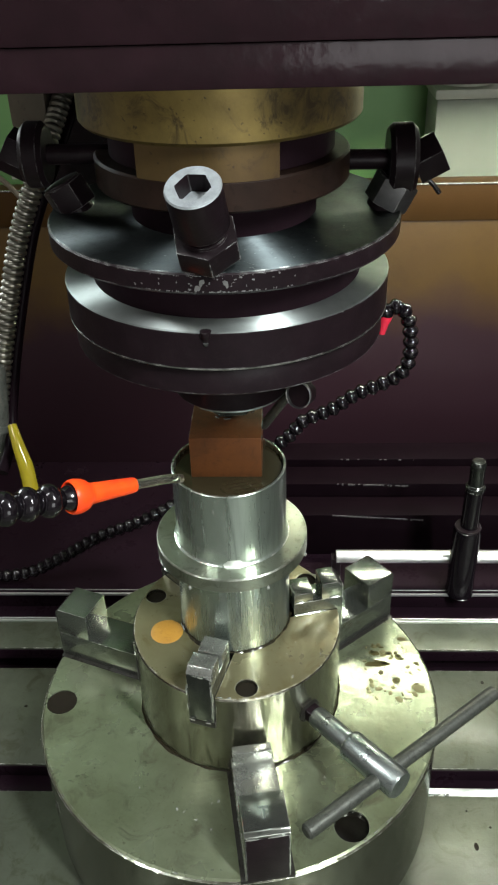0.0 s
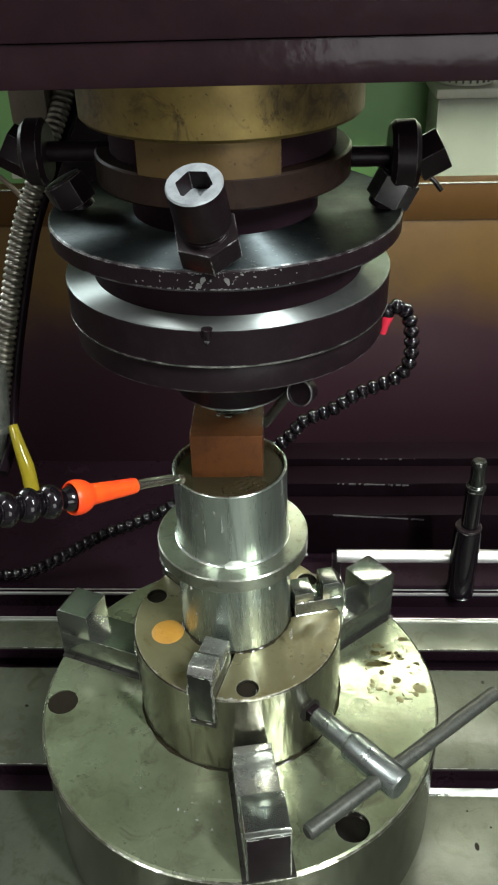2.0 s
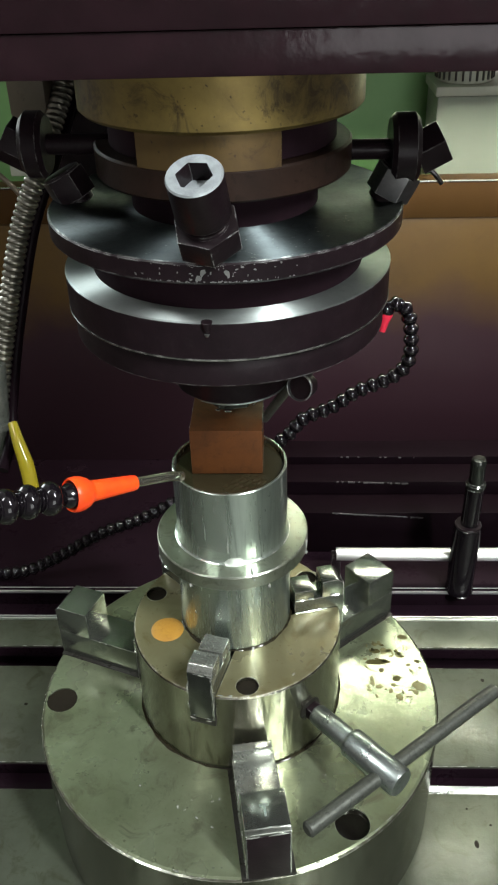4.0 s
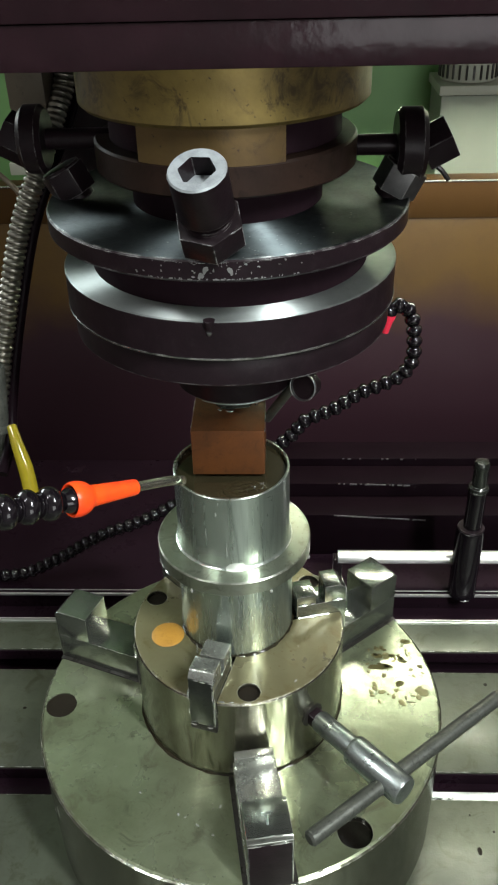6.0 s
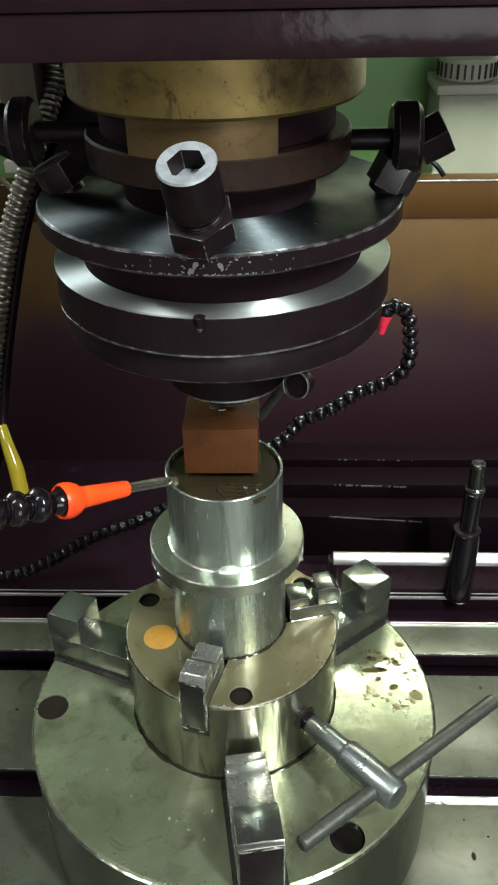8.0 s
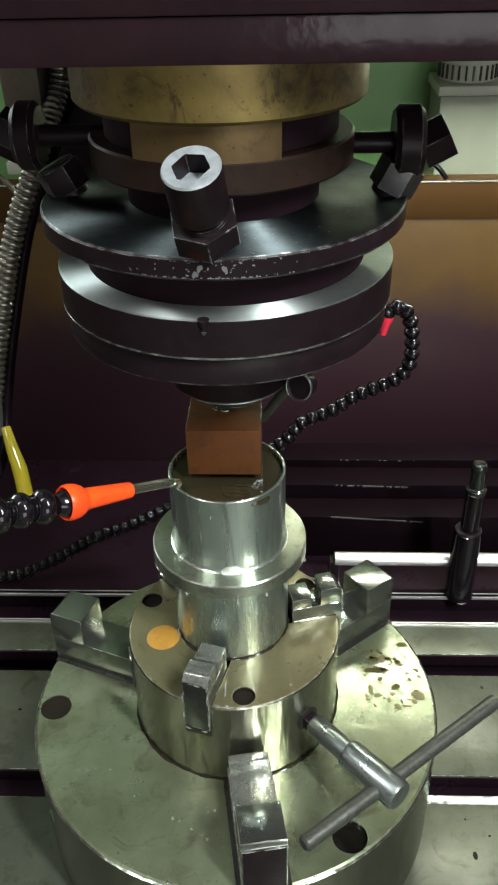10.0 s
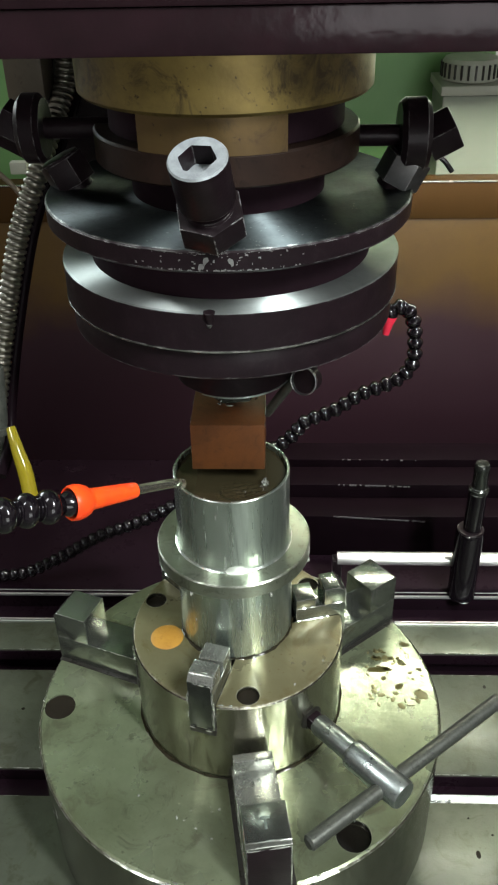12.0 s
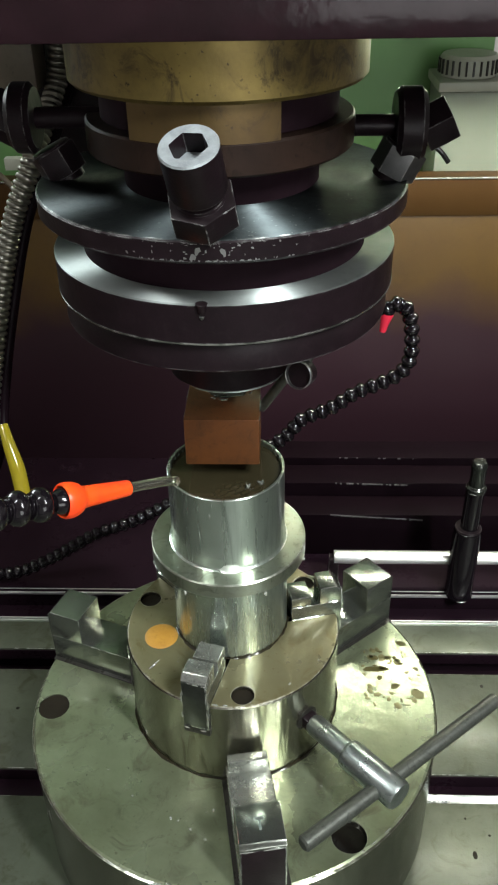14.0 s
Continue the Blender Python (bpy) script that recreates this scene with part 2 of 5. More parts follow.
THIN_OIL = material("thin_olive_oil_drop", (0.150, 0.140, 0.062), 0.4, 0, 300, 0.5, 0.0, 900, colour2=(0.11, 0.10, 0.042), spec=0.2)
AMBER = material("amber_rust_plug", (0.37, 0.195, 0.028), 0.45, 0, 120, 0.3, 0.05, 700, colour2=(0.30, 0.145, 0.020), coat=0.05, stain=0.3)
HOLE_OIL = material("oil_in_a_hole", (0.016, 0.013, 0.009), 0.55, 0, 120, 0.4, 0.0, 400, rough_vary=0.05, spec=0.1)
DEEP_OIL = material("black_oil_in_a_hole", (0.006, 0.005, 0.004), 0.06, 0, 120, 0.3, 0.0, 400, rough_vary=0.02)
STEP_GLINT = material("step_edge_glint", (0.105, 0.095, 0.100), 0.5, 0.3, 300, 0.6, 0.1, 900)
GLINT = material("wet_bead_glint", (0.82, 0.85, 0.80), 0.13, 0.9, 300, 0.2, 0.0, 900, rough_vary=0.05)
HOLE = material("dark_recess_tone", (0.03, 0.028, 0.024), 0.3, 0.3, 120, 0.4, 0.1, 700)
COVER_BLACK = material("black_way_cover", (0.0060, 0.0030, 0.0045), 0.35, 0, 60, 0.4, 0.03, 400, spec=0.03)
BROWN_PAINT = material("brown_tank_paint", (0.066, 0.0375, 0.0070), 0.42, 0, 9, 0.35, 0.05, 300, colour2=(0.042, 0.0205, 0.0056), coat=0.03, spec=0.4, stain=0.3, film=(0.030, 0.0150, 0.0050))


def add_maroon_falloff(m, z, soft, colour):
    """Dark red tone with a ragged border below height z; paints the lamp light's falloff."""
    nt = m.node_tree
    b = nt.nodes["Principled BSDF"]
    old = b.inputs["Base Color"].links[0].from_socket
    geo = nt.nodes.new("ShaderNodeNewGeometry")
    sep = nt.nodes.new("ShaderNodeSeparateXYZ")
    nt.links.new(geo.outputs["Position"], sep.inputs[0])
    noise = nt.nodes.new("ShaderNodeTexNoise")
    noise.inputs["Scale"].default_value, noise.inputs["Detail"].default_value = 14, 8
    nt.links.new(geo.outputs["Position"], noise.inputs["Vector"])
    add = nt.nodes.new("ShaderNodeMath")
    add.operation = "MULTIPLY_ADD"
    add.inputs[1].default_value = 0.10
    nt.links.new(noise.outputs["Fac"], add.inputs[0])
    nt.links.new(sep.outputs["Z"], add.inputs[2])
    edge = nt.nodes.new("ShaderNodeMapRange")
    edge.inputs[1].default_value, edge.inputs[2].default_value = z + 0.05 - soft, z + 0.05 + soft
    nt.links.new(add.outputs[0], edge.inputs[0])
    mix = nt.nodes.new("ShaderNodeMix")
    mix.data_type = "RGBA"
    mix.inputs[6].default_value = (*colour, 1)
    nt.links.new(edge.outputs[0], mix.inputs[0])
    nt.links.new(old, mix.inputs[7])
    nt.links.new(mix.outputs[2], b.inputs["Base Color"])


# tank walls coloured darker low down, where the lamp's light falls off
add_maroon_falloff(BROWN_PAINT, 0.182, 0.030, (0.0225, 0.0092, 0.0135))
# rim's brown darkened in place of the shade lying on it
SHADED_RIM = material("shaded_brown_rim_paint", (0.040, 0.0190, 0.0050), 0.5, 0, 12, 0.3, 0.05, 300, spec=0.15)
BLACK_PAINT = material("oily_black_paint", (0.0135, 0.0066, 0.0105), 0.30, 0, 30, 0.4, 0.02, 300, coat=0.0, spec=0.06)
GREEN_PAINT = material("green_machine_paint", (0.140, 0.285, 0.100), 0.5, 0, 14, 0.15, 0.03, 300)
GREY_PAINT = material("pale_grey_paint", (0.19, 0.215, 0.165), 0.5, 0, 14, 0.12, 0.03, 300)
BEIGE = material("dim_beige_paint", (0.13, 0.105, 0.075), 0.5, 0, 30, 0.3, 0.03, 300, stain=0.4)
CREAM = material("cream_plastic", (0.36, 0.37, 0.30), 0.45, 0, 40, 0.15, 0.02, 300)
# near-black that puts shade into the gaps of the electrode holder
GAP_SHADE = material("gap_shade_black", (0.0190, 0.0095, 0.0135), 0.7, 0, 60, 0.4, 0.05, 400, spec=0.05)
OIL_BEAD = material("dark_oil_bead", (0.02, 0.017, 0.009), 0.12, 0, 200, 0.4, 0.0, 400)
GOOSE = material("plated_flexible_conduit", (0.23, 0.22, 0.185), 0.36, 0.95, 60, 0.35, 0.0, 900, rough_vary=0.08)
CONCRETE = material("workshop_concrete", (0.22, 0.22, 0.2), 0.8, 0, 5, 0.3, 0.2, 60)
PLASTER = material("workshop_plaster", (0.62, 0.58, 0.57), 0.8, 0, 3, 0.2, 0.1, 60)


# ---------------------------------------------------------------- mesh helpers
def link_mesh(name, bm, mat, parent=None, label="", sharp=35):
    bmesh.ops.recalc_face_normals(bm, faces=bm.faces)
    for f in bm.faces:
        f.smooth = True
    lim = radians(sharp)
    for e in bm.edges:
        e.smooth = not (len(e.link_faces) == 2 and e.calc_face_angle(0) > lim)
    me = bpy.data.meshes.new(name)
    bm.to_mesh(me)
    bm.free()
    me.materials.append(mat)
    ob = new(name, me)
    if parent is not None:
        ob.parent = parent
    if label:
        tagged(ob, label)
    return ob


def part(name, bm, mat, parent, label=""):
    return link_mesh(name, bm, mat, parent, label)


def thing(name, label, category, at=(0, 0, 0), group="", kind=""):
    ob = new(name)
    ob.empty_display_size = 0.02
    ob.location = at
    return tagged(ob, label, category, group, kind)


def lathe(profile, segs=96, m=None, bm=None):
    """A body of revolution round z from (r, z) pairs; a radius of 0 closes it."""
    bm = bm or bmesh.new()
    rings = []
    for r, z in profile:
        if r <= 1e-9:
            rings.append([bm.verts.new((0, 0, z))])
        else:
            rings.append([bm.verts.new((r * math.cos(2 * math.pi * i / segs), r * math.sin(2 * math.pi * i / segs), z)) for i in range(segs)])
    for a, b in zip(rings, rings[1:]):
        for i in range(segs):
            j = (i + 1) % segs
            vs = [a[i % len(a)], a[j % len(a)], b[j % len(b)], b[i % len(b)]]
            vs = list(dict.fromkeys(vs))
            if len(vs) > 2:
                bm.faces.new(vs)
    if m is not None:
        bmesh.ops.transform(bm, matrix=m, verts=[v for r in rings for v in r])
    return bm


def disc_profile(r, z0, z1, c=0.0006):
    return [(0, z0), (r - c, z0), (r, z0 + c), (r, z1 - c), (r - c, z1), (0, z1)]


def box(x0, x1, y0, y1, z0, z1, bevel=0.0005, m=None, bm=None, seg=2):
    one = bmesh.new()
    bmesh.ops.create_cube(one, size=1)
    bmesh.ops.transform(one, verts=one.verts, matrix=Matrix.Translation(((x0 + x1) / 2, (y0 + y1) / 2, (z0 + z1) / 2)) @ Matrix.Diagonal((x1 - x0, y1 - y0, z1 - z0, 1)))
    if bevel:
        bmesh.ops.bevel(one, geom=one.edges[:], offset=bevel, segments=seg, affect="EDGES", profile=0.6)
    if m is not None:
        bmesh.ops.transform(one, matrix=m, verts=one.verts)
    return merged(bm, one)


def merged(bm, one):
    if bm is None:
        return one
    me = bpy.data.meshes.new("scratch")
    one.to_mesh(me)
    one.free()
    bm.from_mesh(me)
    bpy.data.meshes.remove(me)
    return bm


def prism(points, z0, z1, bevel=0.0005, m=None, bm=None):
    """An upright prism over a plan outline."""
    one = bmesh.new()
    low = [one.verts.new((x, y, z0)) for x, y in points]
    high = [one.verts.new((x, y, z1)) for x, y in points]
    one.faces.new(low[::-1])
    one.faces.new(high)
    for i in range(len(points)):
        j = (i + 1) % len(points)
        one.faces.new((low[i], low[j], high[j], high[i]))
    if bevel:
        bmesh.ops.bevel(one, geom=one.edges[:], offset=bevel, segments=2, affect="EDGES", profile=0.6)
    if m is not None:
        bmesh.ops.transform(one, matrix=m, verts=one.verts)
    return merged(bm, one)


def hexagon(across_corners, turn=0):
    return [(across_corners / 2 * math.cos(radians(60 * i + turn)), across_corners / 2 * math.sin(radians(60 * i + turn))) for i in range(6)]


def aim(a, b):
    """A frame at a whose z axis points to b."""
    d = Vector(b) - Vector(a)
    return Matrix.Translation(a) @ d.to_track_quat("Z", "Y").to_matrix().to_4x4()


def rod(a, b, r, segs=24, c=0.0004, bm=None):
    n = (Vector(b) - Vector(a)).length
    return merged(bm, lathe(disc_profile(r, 0, n, c), segs, aim(a, b)))


def smooth_path(points, steps):
    """Catmull-Rom through the points."""
    p = [Vector(q) for q in points]
    p = [2 * p[0] - p[1]] + p + [2 * p[-1] - p[-2]]
    out = []
    for i in range(1, len(p) - 2):
        for s in range(steps):
            t = s / steps
            a, b, c, d = p[i - 1], p[i], p[i + 1], p[i + 2]
            out.append(0.5 * (2 * b + (c - a) * t + (2 * a - 5 * b + 4 * c - d) * t * t + (3 * b - a - 3 * c + d) * t ** 3))
    return out + [p[-2]]


def even_path(points, gap, steps=40):
    q = smooth_path(points, steps)
    out, left = [q[0]], gap
    for a, b in zip(q, q[1:]):
        n = (b - a).length
        while n >= left > 0:
            a = a.lerp(b, left / n)
            n -= left
            out.append(a)
            left = gap
        left -= n
    return out


def tube(path, radius, segs=14, bm=None, caps=True):
    """A tube along a path; radius may be a number or one for each point."""
    bm = bm or bmesh.new()
    path = [Vector(q) for q in path]
    rad = radius if isinstance(radius, (list, tuple)) else [radius] * len(path)
    rings, side = [], None
    for i, q in enumerate(path):
        d = (path[min(i + 1, len(path) - 1)] - path[max(i - 1, 0)]).normalized()
        if side is None:
            side = d.orthogonal().normalized()
        side = (side - d * side.dot(d)).normalized()
        up = d.cross(side)
        rings.append([bm.verts.new(q + rad[i] * (math.cos(2 * math.pi * k / segs) * side + math.sin(2 * math.pi * k / segs) * up)) for k in range(segs)])
    for a, b in zip(rings, rings[1:]):
        for k in range(segs):
            j = (k + 1) % segs
            bm.faces.new((a[k], a[j], b[j], b[k]))
    if caps:
        bm.faces.new(rings[0][::-1])
        bm.faces.new(rings[-1])
    return bm


def cut(ob, bm_tool):
    """Cut a hole out of a mesh for good."""
    me = bpy.data.meshes.new("tool")
    bmesh.ops.recalc_face_normals(bm_tool, faces=bm_tool.faces)
    bm_tool.to_mesh(me)
    bm_tool.free()
    tool = new("tool", me)
    tool.parent = ob.parent
    md = ob.modifiers.new("cut", "BOOLEAN")
    md.object, md.operation, md.solver = tool, "DIFFERENCE", "EXACT"
    bpy.context.view_layer.update()
    done = bpy.data.meshes.new_from_object(ob.evaluated_get(bpy.context.evaluated_depsgraph_get()))
    ob.modifiers.clear()
    old = ob.data
    ob.data = done
    bpy.data.meshes.remove(old)
    bpy.data.objects.remove(tool)
    bm = bmesh.new()
    bm.from_mesh(ob.data)
    for f in bm.faces:
        f.smooth = True
    for e in bm.edges:
        e.smooth = not (len(e.link_faces) == 2 and e.calc_face_angle(0) > radians(30))
    bm.to_mesh(ob.data)
    bm.free()
    return ob


def set_stuff(ob, label, category):
    return tagged(ob, label, category, kind="stuff")


# ---------------------------------------------------------------- the place
def build_room():
    """The workshop round the machine, in the dark."""
    ob = link_mesh("floor", box(-3, 3, -3, 3, -0.95, -0.9, 0), CONCRETE)
    tagged(ob, "bare grey concrete workshop floor", "floor", kind="structure")
    ob = link_mesh("ceiling", box(-3, 3, -3, 3, 2.4, 2.5, 0), PLASTER)
    tagged(ob, "plain plastered workshop ceiling", "ceiling", kind="structure")
    for name, b in (("wall_north", (-3, 3, 3, 3.1)), ("wall_east", (3, 3.1, -3, 3))):
        ob = link_mesh(name, box(*b, -0.9, 2.4, 0), PLASTER)
        tagged(ob, "plain plastered workshop wall", "wall", kind="structure")
    bm = box(-3, 0.22, -3.1, -3, -0.9, 2.4, 0)
    bm = box(1.88, 3, -3.1, -3, -0.9, 2.4, 0, bm=bm)
    bm = box(0.22, 1.88, -3.1, -3, 1.23, 2.4, 0, bm=bm)
    bm = box(0.22, 1.88, -3.1, -3, -0.9, -0.13, 0, bm=bm)
    west = box(-3.1, -3, -3, 1.37, -0.9, 2.4, 0)
    west = box(-3.1, -3, 2.83, 3, -0.9, 2.4, 0, bm=west)
    west = box(-3.1, -3, 1.37, 2.83, 2.03, 2.4, 0, bm=west)
    west = box(-3.1, -3, 1.37, 2.83, -0.9, 1.07, 0, bm=west)
    tagged(link_mesh("wall_west", west, PLASTER), "plain plastered workshop wall with an opening added for a lamp", "wall", kind="structure")
    # frame for the added left glare lamp
    w = tagged(new("added_window_2"), "unseen grey window frame added round the left glare lamp", "window", kind="structure")
    for b in ((1.37, 1.42, 1.07, 2.03), (2.78, 2.83, 1.07, 2.03), (1.421, 2.779, 1.07, 1.12), (1.421, 2.779, 1.98, 2.03)):
        part("window_frame", box(-3.06, -3.0, b[0], b[1], b[2], b[3], 0.003), GREY_PAINT, w)
    tagged(link_mesh("wall_south", bm, PLASTER), "plain plastered workshop wall with an opening added for a lamp", "wall", kind="structure")
    # added frame for the glare from behind the camera
    w = tagged(new("added_window_1"), "unseen wide grey window frame added round the front glare lamp", "window", kind="structure")
    for b in ((0.22, 0.27, -0.13, 1.23), (1.83, 1.88, -0.13, 1.23), (0.271, 1.829, -0.13, -0.08), (0.271, 1.829, 1.18, 1.23), (1.03, 1.07, -0.079, 1.179)):
        part("window_frame", box(b[0], b[1], -3.06, -3.0, b[2], b[3], 0.003), GREY_PAINT, w)


def build_table():
    t = thing("machine_table", "grey scraped steel machine table with tee slots, wet with oil", "machine table")
    slots = ((-0.0182, 0.0036), (0.0965, 0.1185))
    y = -0.40
    edges = []
    for a, b in slots:
        edges.append((y, a))
        y = b
    edges.append((y, 0.150))
    for a, b in edges:
        rail = part("table_rail", box(-0.45, 0.45, a, b, -0.012, 0.0, 0.0012), TABLE_STEEL, t)
        if a > -0.3:
            # thin black sheet over the slot's rear wall
            part("slot_wall", box(-0.449, 0.449, a - 0.0008, a - 0.0001, -0.0118, -0.0016, 0), BLACK_PAINT, rail, "black sheet over the slot wall")
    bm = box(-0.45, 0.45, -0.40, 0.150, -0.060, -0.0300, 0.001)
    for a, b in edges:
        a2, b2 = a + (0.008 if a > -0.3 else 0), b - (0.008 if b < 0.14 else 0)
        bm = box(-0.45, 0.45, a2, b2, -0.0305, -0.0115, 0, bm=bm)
    part("slotted_body", bm, BLACK_PAINT, t, "black slot walls")
    # metallic strip paints the bright reflection off fluid in the slot
    part("slot_fluid_glare", box(0.095, 0.448, -0.0180, -0.0085, -0.0121, -0.0050, 0.0006), SLOT_WET, t, "fluid in the front slot, metal-bright to paint its reflection")
    part("slot_floor", box(-0.448, 0.448, -0.0180, 0.0034, -0.0150, -0.0122, 0.0003), BLACK_PAINT, t, "black floor of the front slot")
    return t


def build_tank():
    """Black oily tank floor behind the table and its brown back wall."""
    t = thing("tank", "brown painted work tank with a black oily floor", "work tank")
    part("tank_floor", box(-0.4695, 0.4695, 0.1505, 0.40, -0.03, -0.0175, 0), BLACK_PAINT, t, "black oily floor")
    part("ledge", box(-0.4695, 0.4695, 0.187, 0.40, -0.020, 0.0, 0.0015), BLACK_PAINT, t, "black oily ledge")
    # chrome strips stand for lamp reflections along the table's and ledge's edges
    for y, w in ((0.1506, 0.0014), (0.1536, 0.0012), (0.1846, 0.0020), (0.1900, 0.0008)):
        part("strip_highlight", box(-0.4695, 0.4695, y, y + w, -0.0018, 0.0008, 0.0005), CHROME, t, "thin chrome strip painting the highlight on an edge")
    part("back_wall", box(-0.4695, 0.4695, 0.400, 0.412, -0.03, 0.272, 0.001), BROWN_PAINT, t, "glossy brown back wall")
    # unseen side walls, added to block low light from the sides
    part("added_side_wall", box(-0.482, -0.470, -0.42, 0.3995, -0.03, 0.3095, 0.001), BROWN_PAINT, t)
    part("added_side_wall", box(0.470, 0.482, -0.42, 0.3995, -0.03, 0.3095, 0.001), BROWN_PAINT, t)
    part("rim", box(-0.4695, 0.4695, 0.3990, 0.425, 0.272, 0.3060, 0.001), SHADED_RIM, t, "brown rim, darkened for shade")
    # pale strip paints the highlight on the rim's top edge
    part("rim_highlight", box(-0.469, 0.469, 0.3984, 0.4010, 0.3062, 0.3074, 0.0003), STEP_STEEL, t, "thin pale strip for the highlight along the rim")
    b = thing("machine_pedestal", "green painted iron pedestal under the table and tank", "pedestal")
    part("casting", box(-0.44, 0.44, -0.36, 0.40, -0.9, -0.0605, 0.01), GREEN_PAINT, b)
    return t


def build_column():
    c = thing("machine_column", "green painted machine column", "machine column")
    part("casting", box(-0.50, 0.235, 0.52, 0.90, -0.9, 1.6, 0.01), GREEN_PAINT, c)
    part("slideway", box(-0.16, 0.20, 0.2015, 0.5195, 0.72, 1.25, 0.005), GREEN_PAINT, c, "green head that guides the ram")
    b = thing("control_box", "pale grey painted box with a lid and a ribbed cap", "control box")
    part("body", box(0.174, 0.60, 0.452, 0.515, -0.2, 0.3690, 0.002), GREY_PAINT, b)
    part("lid", box(0.171, 0.60, 0.446, 0.515, 0.3700, 0.3785, 0.0015), CREAM, b, "pale lid with a bright edge")
    cap = part("cap", lathe([(0, 0.379), (0.0255, 0.379), (0.0262, 0.381), (0.0262, 0.3945), (0.0240, 0.3975), (0, 0.398)], 64, Matrix.Translation((0.202, 0.480, 0))), CREAM, b, "pale cream ribbed cap")
    # dark bars paint the shade between the cap's pale ribs
    for i in range(26):
        a = radians(i * 360 / 26)
        part("rib_gap", box(-0.0009, 0.0009, -0.0005, 0.0016, 0.3815, 0.3940, 0.0003, Matrix.Translation((0.202, 0.480, 0)) @ Matrix.Rotation(a, 4, "Z") @ Matrix.Translation((0, 0.0262, 0)), seg=1), HOLE, cap)
    return c


def build_tube_lamp():
    t = thing("tube_lamp", "tube lamp over the tank's back wall, with an added unseen hood", "lamp")
    # unseen hood, added to keep lamp light off the control box
    part("added_hood", box(-0.060, 0.450, 0.346, 0.349, 0.4300, 0.600, 0.0005), GREY_PAINT, t)
    part("added_hood_top", box(-0.060, 0.450, 0.300, 0.3455, 0.598, 0.601, 0.0005), GREY_PAINT, t)
    part("arm", box(0.19, 0.21, 0.3495, 0.519, 0.500, 0.525, 0.001), GREY_PAINT, t, "grey arm to the column")
    return t


# ---------------------------------------------------------------- chucks and workpiece
BIG = Vector((-0.0003, -0.0046, 0))
ZB, ZS, ZR = 0.0900, 0.1538, 0.2687


def jaw_block(r0, r1, half, z0, z1, chamfer, m):
    """A jaw's step with a chamfer along its outer upper edge."""
    side = [(r0, z0), (r1, z0), (r1, z1 - chamfer), (r1 - chamfer, z1), (r0, z1)]
    return prism(side, -half, half, 0.0006, m @ Matrix.Rotation(radians(90), 4, "X"))


def build_big_chuck():
    c = thing("lathe_chuck", "large oily steel three-jaw chuck lying flat on the table", "chuck", BIG)
    body = part("body", lathe([(0, 0.0005), (0.128, 0.0005), (0.1299, 0.002), (0.1299, 0.0880), (0.1288, 0.0885), (0.1288, 0.0890), (0, 0.0890)], 160), SIDE_STEEL, c, "dark wet chuck side")
    face = part("face", lathe([(0, 0.0889), (0.1289, 0.0889), (0.1290, 0.0892), (0.1278, ZB), (0, ZB)], 160), BIG_STEEL, c, "olive oily chuck face")
    for a in (184.5, -54.5, 64.5):
        for piece in (body, face):
            cut(piece, rod((0.1175 * math.cos(radians(a)), 0.1175 * math.sin(radians(a)), 0.060), (0.1175 * math.cos(radians(a)), 0.1175 * math.sin(radians(a)), 0.12), 0.0100, 40, 0))
        x, y = 0.1175 * math.cos(radians(a)), 0.1175 * math.sin(radians(a))
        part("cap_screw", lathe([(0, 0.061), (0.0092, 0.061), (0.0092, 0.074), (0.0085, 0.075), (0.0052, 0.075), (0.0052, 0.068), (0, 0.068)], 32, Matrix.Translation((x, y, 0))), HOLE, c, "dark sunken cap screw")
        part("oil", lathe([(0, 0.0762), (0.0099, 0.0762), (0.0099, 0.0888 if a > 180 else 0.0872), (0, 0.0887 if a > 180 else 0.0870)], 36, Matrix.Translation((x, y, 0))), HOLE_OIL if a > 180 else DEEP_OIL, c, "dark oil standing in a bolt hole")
    for a in (-80.5, 39.5, 159.5):
        m = Matrix.Rotation(radians(a), 4, "Z")
        # front jaw in paler steel, rear jaws darker: brightness put into the colour
        jaw = part("jaw", box(0.0655, 0.129, -0.0125, 0.0125, ZB + 0.0003, ZB + 0.021, 0.0007, m), STEP_STEEL if a < 0 else JAW_STEEL, c, "bright hardened step jaw")
        part("inner_step", box(0.0656, 0.0712, -0.0117, 0.0112, ZB + 0.0206, ZB + 0.0310, 0.0008, m), STEP_STEEL, jaw, "scratched inner step")
        part("outer_step", jaw_block(0.1052, 0.1295, 0.0123, ZB + 0.0205, ZB + 0.042, 0.0022, m), JAW_STEEL, jaw)
        # thin dark plate over the jaw's outer end face
        part("jaw_end", box(0.1293, 0.1298, -0.0115, 0.0115, ZB + 0.0008, ZB + 0.0385, 0.0002, m), BLACK_OXIDE, jaw, "dark plate on the outer end")
        if a < 0:
            part("stamp", box(0.1150, 0.1205, -0.0006, 0.0006, ZB + 0.0420, ZB + 0.0422, 0, m), KEY_STEEL, jaw, "small pale scratched mark")
            part("stamp", box(0.1134, 0.1148, -0.0026, 0.0026, ZB + 0.0420, ZB + 0.0422, 0, m), KEY_STEEL, jaw)
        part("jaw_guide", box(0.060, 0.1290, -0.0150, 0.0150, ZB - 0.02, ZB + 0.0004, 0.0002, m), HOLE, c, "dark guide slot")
    return c


